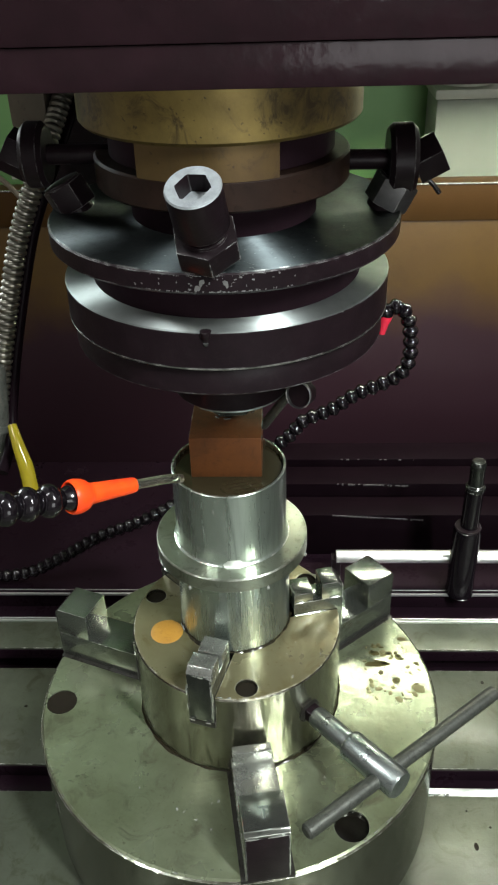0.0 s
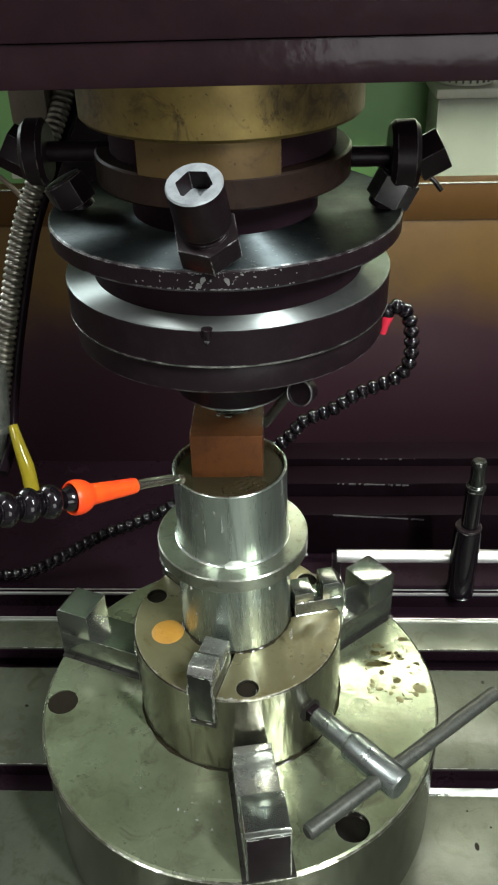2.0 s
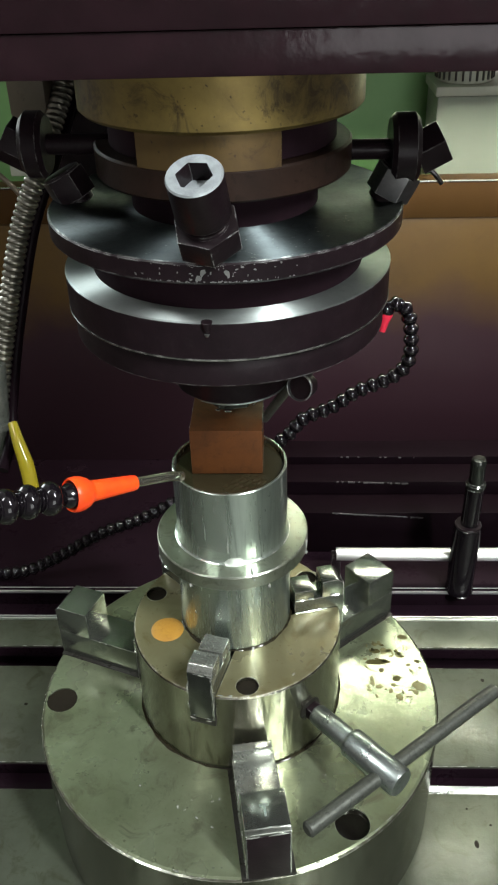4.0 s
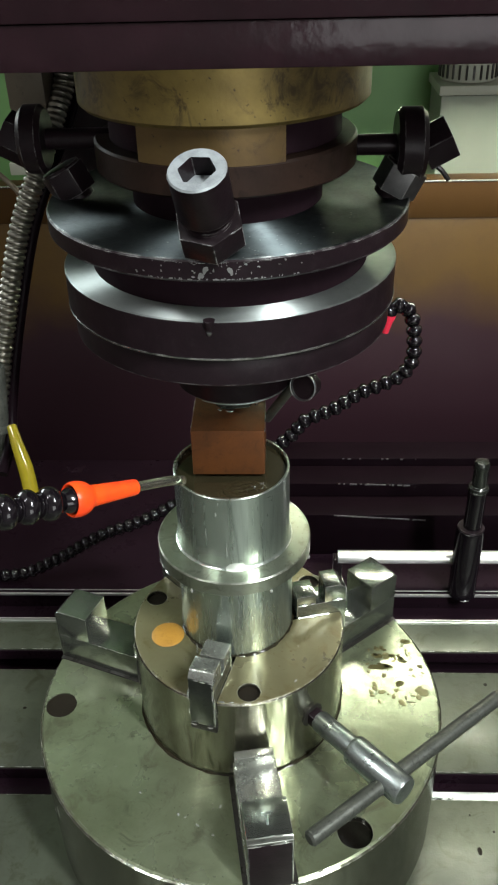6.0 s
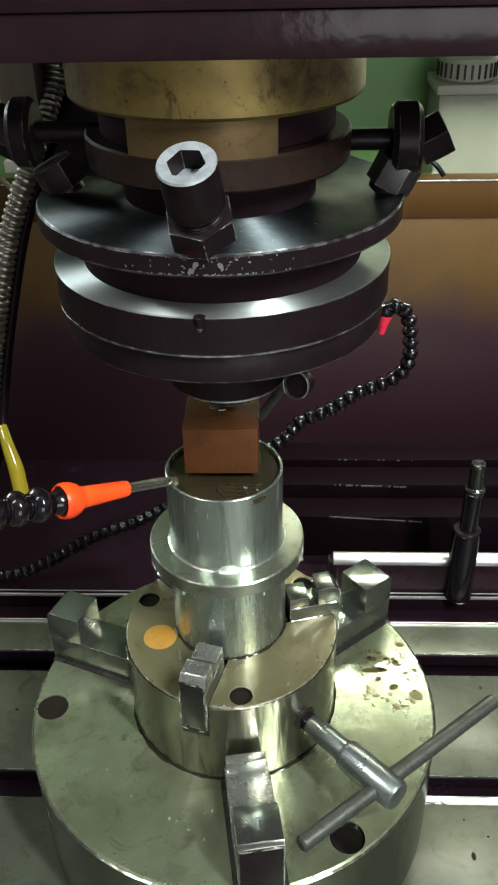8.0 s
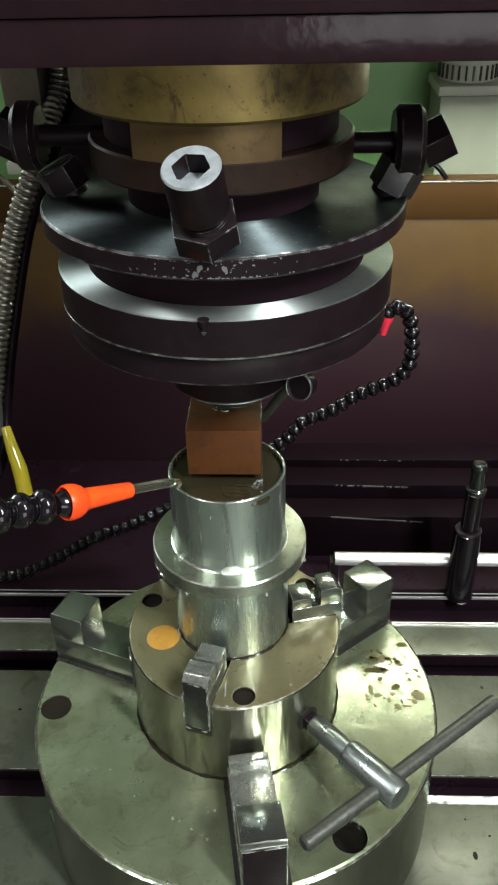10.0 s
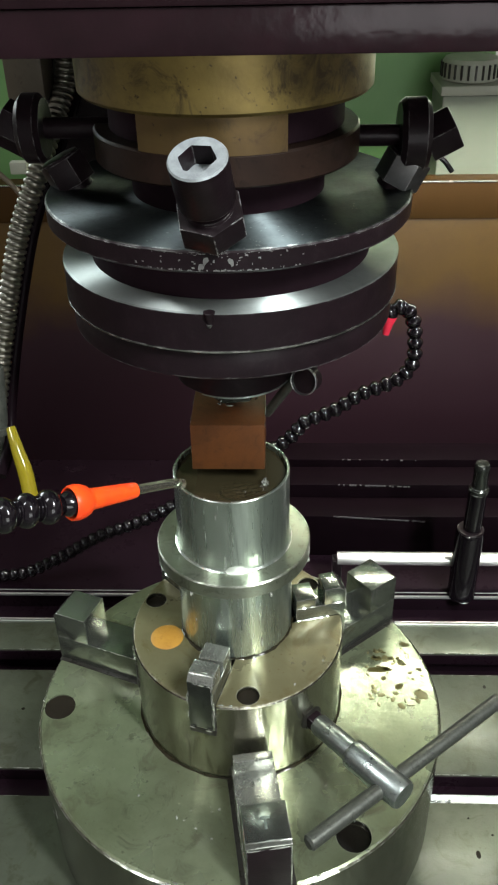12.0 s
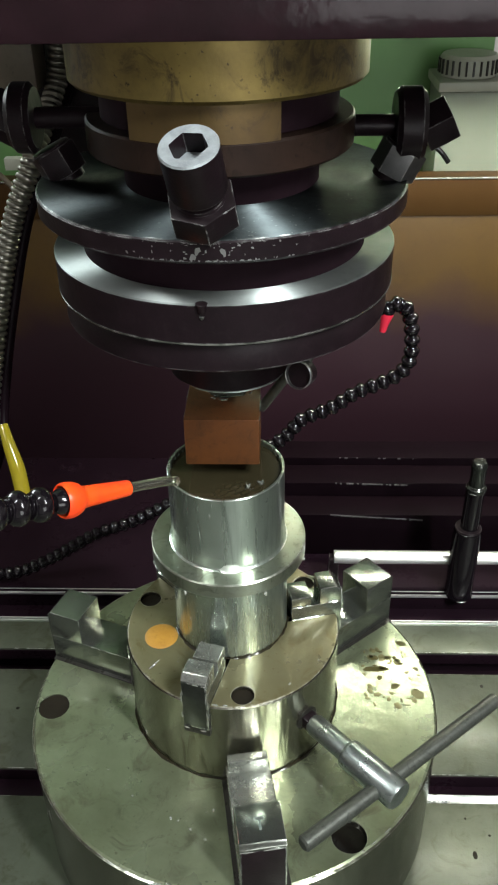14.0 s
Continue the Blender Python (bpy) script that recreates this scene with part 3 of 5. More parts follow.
def build_small_chuck():
    c = thing("small_chuck", "small wet steel three-jaw chuck held in the large chuck", "chuck", (0, 0, ZB))
    h = ZS - ZB
    body = part("body", lathe([(0, 0.0006), (0.0638, 0.0006), (0.065, 0.0018), (0.065, h - 0.0016), (0.0645, h - 0.0008), (0.019, h - 0.0008), (0.018, h - 0.001), (0.018, 0.02), (0, 0.02)], 128), OILY_STEEL, c)
    face = part("face", lathe([(0.0185, h - 0.0007), (0.0644, h - 0.0007), (0.0641, h - 0.0003), (0.0632, h), (0.0185, h), (0.0185, h - 0.0007)], 128), OIL_FACE, c, "brown oily chuck face")
    for a in (-81.6, 159.7, 38.5):
        x, y = 0.0568 * math.cos(radians(a)), 0.0568 * math.sin(radians(a))
        for piece in (body, face):
            cut(piece, rod((x, y, h - 0.02), (x, y, h + 0.02), 0.0066, 36, 0))
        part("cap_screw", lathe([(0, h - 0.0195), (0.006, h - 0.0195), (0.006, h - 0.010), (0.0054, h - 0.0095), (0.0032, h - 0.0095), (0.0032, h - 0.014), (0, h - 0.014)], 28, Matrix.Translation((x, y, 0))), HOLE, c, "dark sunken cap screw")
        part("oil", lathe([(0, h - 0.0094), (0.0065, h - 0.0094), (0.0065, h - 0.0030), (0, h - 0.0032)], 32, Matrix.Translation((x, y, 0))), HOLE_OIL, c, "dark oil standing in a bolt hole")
    for a in (-105.5, 14.5, 134.5):
        m = Matrix.Rotation(radians(a), 4, "Z")
        for piece in (body, face):
            cut(piece, box(0.02, 0.08, -0.0079, 0.0079, h - 0.024, h + 0.02, 0, m))
        jaw = part("jaw", box(0.0355, 0.0672, -0.0076, 0.0076, h - 0.018, h + 0.010, 0.0006, m), JAW_STEEL, c, "wet stepped jaw with bright edges")
        # steps coloured the same way, pale in front and darker behind
        part("inner_step", box(0.0355, 0.0478, -0.0075, 0.0075, h + 0.0095, h + 0.0175, 0.0007, m), STEP_STEEL if a < 0 else JAW_STEEL, jaw)
        part("outer_step", jaw_block(0.0535, 0.0670, 0.0075, h + 0.0095, h + 0.0225, 0.0036, m), STEP_STEEL if a < 0 else JAW_STEEL, jaw)
        part("jaw_end", box(0.0671, 0.0675, -0.0070, 0.0070, h - 0.0172, h + 0.0184, 0.0003, m), DARK_STEEL, jaw, "dark glossy outer end")
        part("jaw_rail", box(0.040, 0.0665, -0.0079, 0.0079, h - 0.0235, h - 0.0185, 0.0003, m), HOLE, c)
    for k in (-46.3, 73.7, 193.7):
        part("key_socket", lathe([(0, 0.0640), (0.0078, 0.0640), (0.0078, 0.0653), (0.0070, 0.0656), (0, 0.0656)], 32, Matrix.Rotation(radians(k), 4, "Z") @ Matrix.Translation((0, 0, 0.1238 - ZB)) @ Matrix.Rotation(radians(90), 4, "Y")), HOLE, c, "dark key socket")
    plug = part("plug", lathe([(0, h - 0.002), (0.0100, h - 0.002), (0.0100, h + 0.0002), (0.0090, h + 0.0007), (0, h + 0.0009)], 48, Matrix.Translation((-0.0426, -0.0124, 0))), AMBER, c, "round amber rust-stained plug")
    return c


def build_key():
    """Tee-handled chuck key, left in its socket."""
    a = radians(-46.3)
    k = thing("chuck_key", "steel tee-handled chuck key standing in the small chuck's socket", "chuck key", (0, 0, 0.1238))
    m = Matrix.Rotation(a, 4, "Z") @ Matrix.Rotation(radians(90), 4, "Y")
    part("square_drive", box(-0.0042, 0.0042, -0.0042, 0.0042, 0.060, 0.071, 0.0004, m), BLACK_OXIDE, k, "dark square drive")
    part("shank", lathe([(0, 0.0695), (0.0050, 0.0695), (0.0064, 0.0715), (0.0064, 0.0975), (0, 0.0975)], 40, m), KEY_STEEL, k)
    part("hub", lathe([(0, 0.0970), (0.0076, 0.0970), (0.0086, 0.0982), (0.0088, 0.1000), (0.0088, 0.1335), (0.0080, 0.1352), (0, 0.1356)], 48, m), KEY_STEEL, k, "bright thick hub")
    mid = Vector((0.1245 * math.cos(a), 0.1245 * math.sin(a), 0))
    d = Vector((0.779, 0.627, 0))
    p0, p1 = mid - d * 0.0580, mid + d * 0.0925
    part("cross_bar", rod(p0, p1, 0.0044, 28, 0.0012), BAR_STEEL, k, "dull grey sliding cross bar")
    return k


def build_workpiece():
    w = thing("workpiece", "wet turned steel sleeve with a flange, clamped in the small chuck", "workpiece", (-0.0007, 0.0048, ZS))
    z = lambda v: v - ZS
    part("lower_barrel", lathe([(0.012, 0.0005), (0.0333, 0.0005), (0.0339, 0.0012), (0.0339, z(0.2108)), (0.0335, z(0.2113)), (0.012, z(0.2113)), (0.012, 0.0005)], 128), WET_STEEL, w, "wet steel barrel")
    part("flange", lathe([(0.012, z(0.2114)), (0.0438, z(0.2114)), (0.0444, z(0.2120)), (0.0444, z(0.2203)), (0.0438, z(0.2209)), (0.012, z(0.2209)), (0.012, z(0.2114))], 160), FLANGE_STEEL, w, "wet steel flange with a bright edge")
    part("sleeve", lathe([(0.012, z(0.2210)), (0.0340, z(0.2210)), (0.0334, z(0.2213)), (0.0328, z(0.2219)), (0.0325, z(0.2228)), (0.0323, z(0.2242)), (0.0323, z(0.2683)), (0.0319, z(ZR)), (0.0310, z(ZR)), (0.0307, z(0.2683)), (0.0307, z(0.2330)), (0.012, z(0.2330)), (0.012, z(0.2210))], 128), WET_STEEL, w, "wet thin-walled steel sleeve")
    return w


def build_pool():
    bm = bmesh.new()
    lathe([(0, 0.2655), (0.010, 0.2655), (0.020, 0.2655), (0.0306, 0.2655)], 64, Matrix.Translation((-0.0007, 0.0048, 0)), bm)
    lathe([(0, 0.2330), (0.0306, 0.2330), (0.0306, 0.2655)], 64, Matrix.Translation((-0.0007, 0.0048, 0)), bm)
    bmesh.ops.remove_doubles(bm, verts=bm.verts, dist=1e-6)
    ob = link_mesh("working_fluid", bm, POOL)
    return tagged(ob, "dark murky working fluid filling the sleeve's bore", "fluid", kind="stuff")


# ---------------------------------------------------------------- the ram and what hangs from it
HX, HY = 0.0025, 0.0150


def build_platen():
    p = thing("ram_platen", "heavy dark oiled iron platen of the machine's ram", "platen", (0, 0, 0.4900))
    part("lower_slab", box(-0.135, 0.170, -0.0604, 0.20, 0.0, 0.0155, 0.0008), PLATEN, p)
    part("upper_slab", box(-0.137, 0.172, -0.0614, 0.20, 0.0157, 0.10, 0.0008), PLATEN, p)
    part("ram_slide", box(-0.09, 0.12, 0.04, 0.20, 0.1005, 0.62, 0.004), PLATEN, p, "dark ram slide above the platen")
    part("cable_bracket", box(-0.1150, -0.0945, 0.082, 0.112, -0.0440, -0.0005, 0.003), BEIGE, p, "small dim beige bracket")
    part("back_plate", box(-0.1120, -0.0480, 0.1040, 0.1090, -0.0880, -0.0005, 0.002), BLACK_OXIDE, p, "black plate behind the cables")
    part("cable_clip", rod((-0.0915, 0.098, -0.046), (-0.0885, 0.098, -0.0006), 0.0022, 14, 0.0004), BAR_STEEL, p, "thin grey clip rod")
    return p


def nut_and_screw(h, base, axis, turn, screw=True, size=0.0282, mat=None):
    """A hexagon nut on the rim of the disc with a socket-head screw through it, leaning outwards."""
    m = aim(base, Vector(base) + Vector(axis))
    part("stud", rod((m @ Vector((0, 0, -0.004))), (m @ Vector((0, 0, 0.008))), 0.0080, 24), BLACK_OXIDE, h, "black threaded stud")
    nut = part("nut", prism(hexagon(size, turn), 0.0045 if screw else -0.0008, 0.0150 if screw else 0.0118, 0.0007, m), mat or BLACK_OXIDE, h, "black hexagon nut with worn bright edges")
    low = 0 if screw else 0.0033
    lathe_nut = lathe([(0, 0.0148 - low), (0.0094, 0.0148 - low), (0.0090, 0.0162 - low), (0.0078, 0.0165 - low), (0, 0.0165 - low)], 40, m)
    part("nut_collar", lathe_nut, BLACK_OXIDE, nut)
    if screw:
        s = part("socket_screw", lathe([(0, 0.016), (0.0082, 0.016), (0.0082, 0.0188), (0.0106, 0.0195), (0.0111, 0.0205), (0.0111, 0.0392)], 56, m), BLACK_OXIDE, h, "black socket screw with a bright face")
        bm = bmesh.new()
        ring = 48
        outer = [bm.verts.new((0.0111 * math.cos(2 * math.pi * i / ring), 0.0111 * math.sin(2 * math.pi * i / ring), 0.0392)) for i in range(ring)]
        top = [bm.verts.new((0.0106 * math.cos(2 * math.pi * i / ring), 0.0106 * math.sin(2 * math.pi * i / ring), 0.0400)) for i in range(ring)]
        def hex_r(t):
            q = (t - radians(turn + 12)) % radians(60) - radians(30)
            return 0.0073 * math.cos(radians(30)) / math.cos(q)
        inner = [bm.verts.new((hex_r(2 * math.pi * i / ring) * math.cos(2 * math.pi * i / ring), hex_r(2 * math.pi * i / ring) * math.sin(2 * math.pi * i / ring), 0.0398)) for i in range(ring)]
        for a, b in ((outer, top), (top, inner)):
            for i in range(ring):
                j = (i + 1) % ring
                bm.faces.new((a[i], a[j], b[j], b[i]))
        bmesh.ops.transform(bm, matrix=m, verts=bm.verts)
        # pale face, black walls, pale floor: the socket's light and shade as colour
        part("socket_face", bm, SOCKET_STEEL, s, "pale socket face, its shine put into the colour")
        bm = bmesh.new()
        pts = [(hex_r(2 * math.pi * i / ring) * math.cos(2 * math.pi * i / ring), hex_r(2 * math.pi * i / ring) * math.sin(2 * math.pi * i / ring)) for i in range(ring)]
        lip = [bm.verts.new((x, y, 0.0398)) for x, y in pts]
        pit = [bm.verts.new((x, y, 0.0312)) for x, y in pts]
        for i in range(ring):
            j = (i + 1) % ring
            bm.faces.new((lip[i], lip[j], pit[j], pit[i]))
        bmesh.ops.transform(bm, matrix=m, verts=bm.verts)
        part("socket_recess", bm, BLACK_OXIDE, s, "hexagon recess, blackened for shade")
        bm = bmesh.new()
        bm.faces.new([bm.verts.new((x * 0.998, y * 0.998, 0.0313)) for x, y in pts])
        bmesh.ops.transform(bm, matrix=m, verts=bm.verts)
        part("recess_floor", bm, SOCKET_STEEL, s, "pale floor, painted for the light in the recess")
    return nut


def build_holder():
    h = thing("electrode_holder", "black adjustable electrode holder with stacked discs under the ram", "tool holder", (HX, HY, 0))
    part("mounting_ring", lathe([(0, 0.4666), (0.0625, 0.4666), (0.0640, 0.4682), (0.0640, 0.4890), (0.0634, 0.4895), (0, 0.4895)], 128), BRASS, h, "dull yellow brass ring")
    lower = part("stem_ring", lathe(disc_profile(0.0590, 0.4385, 0.4520, 0.001), 128), BROWN_STEEL, h, "brown stained bronze ring")
    n = 20
    xs = [-0.0325 + (0.0269 + 0.0325) * i / n for i in range(n + 1)]
    outline = [(x, -math.sqrt(0.0589 ** 2 - x * x)) for x in xs] + [(x, math.sqrt(0.0589 ** 2 - x * x)) for x in reversed(xs)]
    part("stem_block", prism(outline, 0.4515, 0.4665, 0), DARK_BRONZE, h, "brown stained bronze block between two slots")
    part("stem_core", lathe(disc_profile(0.0520, 0.4521, 0.4665, 0.0003), 80), GAP_SHADE, h, "core behind the cross studs, black for the slot's shade")
    part("upper_neck", lathe(disc_profile(0.044, 0.4225, 0.4390, 0.0005), 96), GAP_SHADE, h)
    disc = part("upper_disc", lathe([(0, 0.4136), (0.0830, 0.4136), (0.0839, 0.4146), (0.0839, 0.4222), (0.0834, 0.4228), (0, 0.4228)], 160), BLACK_OXIDE, h, "black steel disc with a chipped rim")
    part("turned_face", lathe([(0.030, 0.4227), (0.0833, 0.4227), (0.0834, 0.4229), (0.0831, 0.4232), (0.030, 0.4232), (0.030, 0.4227)], 160), BLACK_DISC, disc, "dull turned steel face")
    # wide black neck stands for the shade under the upper disc
    part("middle_neck", lathe(disc_profile(0.0660, 0.3948, 0.4140, 0.0005), 96), GAP_SHADE, h)
    part("lower_disc", lathe([(0, 0.3767), (0.0785, 0.3767), (0.0796, 0.3778), (0.0796, 0.3945), (0, 0.3945)], 160), BLACK_OXIDE, h, "black steel disc with a bright lower edge")
    part("bare_face", lathe([(0.0310, 0.3944), (0.0795, 0.3944), (0.0797, 0.3947), (0.0792, 0.3952), (0.0310, 0.3952), (0.0310, 0.3944)], 160), PLAIN_DISC, h, "bare grey steel face of the lower disc")
    # bright ring paints the highlight on the lower disc's chamfer
    part("disc_edge_highlight", lathe([(0.0775, 0.3764), (0.0788, 0.3762), (0.0799, 0.3772), (0.0799, 0.3779), (0.0775, 0.3779), (0.0775, 0.3764)], 160), JAW_STEEL, h, "thin bright ring for the highlight on the edge")
    part("bottom_disc", lathe([(0, 0.3630), (0.0765, 0.3630), (0.0776, 0.3640), (0.0776, 0.3752), (0.0770, 0.3763), (0, 0.3763)], 160), BLACK_OXIDE, h, "black steel bottom disc with a faint bright edge")
    part("spigot", lathe([(0, 0.3262), (0.0295, 0.3262), (0.0305, 0.3270), (0.0305, 0.3628), (0, 0.3628)], 96), BLACK_OXIDE, h, "black spigot with a bright rim")
    # small pointed index mark on the edge of the lower disc
    mark = part("index_mark", lathe([(0, 0.0), (0.0007, 0.0006), (0.0024, 0.0042), (0.0026, 0.0068), (0, 0.0070)], 16, Matrix.Translation((-0.0048, -0.0784, 0.3884))), BLACK_OXIDE, h, "small dark pointed index mark")
    part("tip", lathe([(0, 0.0), (0.0007, 0.0005), (0.0013, 0.0018), (0, 0.0019)], 12, Matrix.Translation((-0.0048, -0.0792, 0.3882))), WORN, mark, "bright worn tip")
    # chips and scratches on the front of the upper disc's rim
    random.seed(11)
    bm = bmesh.new()
    for i in range(150):
        a = radians(random.gauss(-89, 11))
        zc = random.choice((0.4222, 0.4222, 0.4150, random.uniform(0.4145, 0.4222)))
        w, hh = random.uniform(0.0001, 0.0006), random.uniform(0.0001, 0.0006)
        if i < 3:
            a, zc, w, hh = radians((-94.5, -93.2, -86.5)[i]), (0.4165, 0.4190, 0.4185)[i], 0.0010, 0.0018
        k, ph = 9, random.uniform(0, 6)
        ring = []
        for n in range(k):
            t = 2 * math.pi * n / k
            q = 1 + 0.35 * math.sin(2 * t + ph) + 0.2 * math.sin(3 * t + 2 * ph)
            ang, zz = a + math.cos(t) * w * q / 0.084, zc + math.sin(t) * hh * q
            zz = min(max(zz, 0.4148), 0.4219)
            ring.append(bm.verts.new((0.08398 * math.cos(ang), 0.08398 * math.sin(ang), zz)))
        bm.faces.new(ring)
    for i in range(60):
        a, r, q = radians(random.gauss(-76, 20)), random.uniform(0.058, 0.0825), random.uniform(0.0001, 0.0005)
        k, ph = 7, random.uniform(0, 6)
        bm.faces.new([bm.verts.new((r * math.cos(a) + q * (1 + 0.4 * math.sin(2 * t + ph)) * math.cos(t), r * math.sin(a) + q * (1 + 0.4 * math.sin(3 * t)) * math.sin(t), 0.42326)) for t in (2 * math.pi * n / k for n in range(k))])
    tagged(part("wear", bm, WORN, h, "bare chipped patches on the rim"), kind="stuff")
    # leaning screws at the front, right, left and back
    for a, turn in ((-91.0, -10), (-2, 20), (178, 35), (88, 10)):
        d = Vector((math.cos(radians(a)), math.sin(radians(a)), 0))
        base = d * (0.0765 if abs(a) < 10 else 0.0725) + Vector((0, 0, 0.4250 if abs(a) < 10 else 0.4242))
        if a < -80:
            nut_and_screw(h, base, d * 0.45 + Vector((-0.09, 0, 0.89)), turn, mat=NUT_BLACK)
        else:
            # right nut paler than the others: its light is put into the colour
            nut_and_screw(h, base, d * 0.44 + Vector((0, 0, 0.898)), turn, False, 0.0218, GUNMETAL if a < 0 else BLACK_OXIDE)
    # cross studs with thick collars
    for s in (1, -1):
        zs = 0.4444 if s > 0 else 0.4492
        ridges = [(0.0047 - 0.0002 * (i % 2), 0.022 + 0.00075 * i) for i in range(102)]
        thread = lathe([(0, 0.022)] + ridges + [(0, 0.0980)], 20, Matrix.Translation((0, 0, zs)) @ Matrix.Rotation(radians(90 * s), 4, "Y"))
        part("cross_stud", thread, BLACK_OXIDE, h, "black threaded cross stud")
        part("stud_collar", lathe(disc_profile(0.0160 if s > 0 else 0.0150, 0.0765 if s > 0 else 0.0815, 0.0895 if s > 0 else 0.0925, 0.0022), 56, Matrix.Translation((0, 0, zs)) @ Matrix.Rotation(radians(90 * s), 4, "Y")), BLACK_OXIDE, h, "thick black round collar")
        part("stud_head", prism(hexagon(0.0215, 16), -0.0065, 0.0075, 0.0008, Matrix.Translation((s * 0.0945, 0, zs)) @ Matrix.Rotation(radians(90 * s - 28 * s), 4, "Y")), BLACK_OXIDE, h, "black bolt head")
    part("earth_wire", tube(smooth_path([(0.086, 0.004, 0.436), (0.0925, 0.006, 0.4350), (0.0985, 0.006, 0.4315), (0.1030, 0.006, 0.4262)], 8), 0.0012, 10), BLACK_PLASTIC, h, "black curved wire")
    # clamp under the lower disc: a hollow screw end and its lever
    m = aim((0.0352, -0.0200, 0.3300), (0.0520, 0.010, 0.3200))
    part("clamp_ring", lathe([(0.0067, 0.0002), (0.0070, 0.0), (0.0073, 0.0003), (0.0073, 0.0012), (0.0070, 0.0022), (0.0066, 0.0022), (0.0067, 0.0002)], 40, m), GUNMETAL, h, "thin bright ring of a hollow clamp screw")
    part("clamp_screw", lathe([(0, 0.0018), (0.0063, 0.0018), (0.0063, 0.0090), (0.0036, 0.0115), (0.0034, 0.015), (0, 0.015)], 32, m), BLACK_OXIDE, h, "dark hollow clamp screw")
    part("clamp_lever", rod((0.0310, -0.012, 0.3270), (0.0165, 0.000, 0.2990), 0.0026, 16), BAR_STEEL, h, "thin grey lever")
    part("clamp_lever", rod((0.0392, -0.0110, 0.3310), (0.0500, 0.0040, 0.3440), 0.0022, 16), BAR_STEEL, h, "thin grey lever")
    # arc of bright steel paints the glint on the spigot's rim
    arc = [(0.0304 * math.cos(radians(q)), 0.0304 * math.sin(radians(q)), 0.3264) for q in range(-120, -14, 6)]
    part("spigot_glint", tube(arc, [0.0002 + 0.0003 * math.sin(math.pi * i / 17) for i in range(18)], 8), KEY_STEEL, h, "thin bright arc for the glint on the spigot's rim")
    return h


def build_electrode():
    e = thing("copper_electrode", "square brown copper electrode block under the holder", "electrode", (0, 0, 0.2752))
    part("block", box(-0.0210, 0.0182, -0.0040, 0.0330, 0.0, 0.0280, 0.0006), COPPER, e)
    part("shank", lathe(disc_profile(0.0060, 0.0275, 0.0512, 0.0005), 40, Matrix.Translation((-0.0014, 0.024, 0))), BLACK_OXIDE, e, "dark steel shank")
    part("shank_nut", prism(hexagon(0.0290, 8), 0.0395, 0.0508, 0.0010, Matrix.Translation((0.0015, 0.0120, 0))), DARK_STEEL, e, "wet dark hexagon nut")
    random.seed(14)
    wet = bmesh.new()
    nut = [(0.0015 + 0.0146 * math.cos(radians(q)), 0.0120 + 0.0146 * math.sin(radians(q)), 0.0394) for q in range(-150, -20, 8)]
    wet_line(wet, nut, 0.0006, 1.4)
    wet_line(wet, [(p[0], p[1], p[2] + 0.004) for p in nut], 0.0004, 3.0)
    # pale lines paint the highlights on the block's upper edges
    wet_line(wet, [(0.0183, -0.0040, 0.0275), (0.0184, 0.0100, 0.0281), (0.0183, 0.0250, 0.0278)], 0.0004, 1.0)
    wet_line(wet, [(-0.0211, -0.0041, 0.0270), (-0.0211, 0.0120, 0.0281), (-0.0210, 0.0300, 0.0278)], 0.0003, 1.4)
    part("wet_edge", wet, GLINT, e, "beads of fluid on nut and block, metal-bright for edge glints")
    return e


# ---------------------------------------------------------------- hoses, rods and fittings
def ball_profile(r, pitch):
    """One link of a jointed coolant hose along z."""
    ball = [(r * math.cos(radians(q)), pitch * 0.42 + r * 0.72 * math.sin(radians(q))) for q in range(-50, 51, 10)]
    return [(0.0, -pitch * 0.14), (r * 0.60, -pitch * 0.14), (r * 0.60, -pitch * 0.05), (r * 0.74, -pitch * 0.03), (r * 0.76, pitch * 0.02)] + ball + [(r * 0.5, pitch * 1.0), (0, pitch * 1.0)]


def jointed_hose(name, label, points, r, pitch, group="jointed coolant hoses"):
    t = thing(name, label, "coolant hose", group=group)
    q = even_path(points, pitch)
    for a, b in zip(q, q[1:]):
        part("link", lathe(ball_profile(r, pitch), 20, aim(a, b)), BLACK_PLASTIC, t)
    return t, q


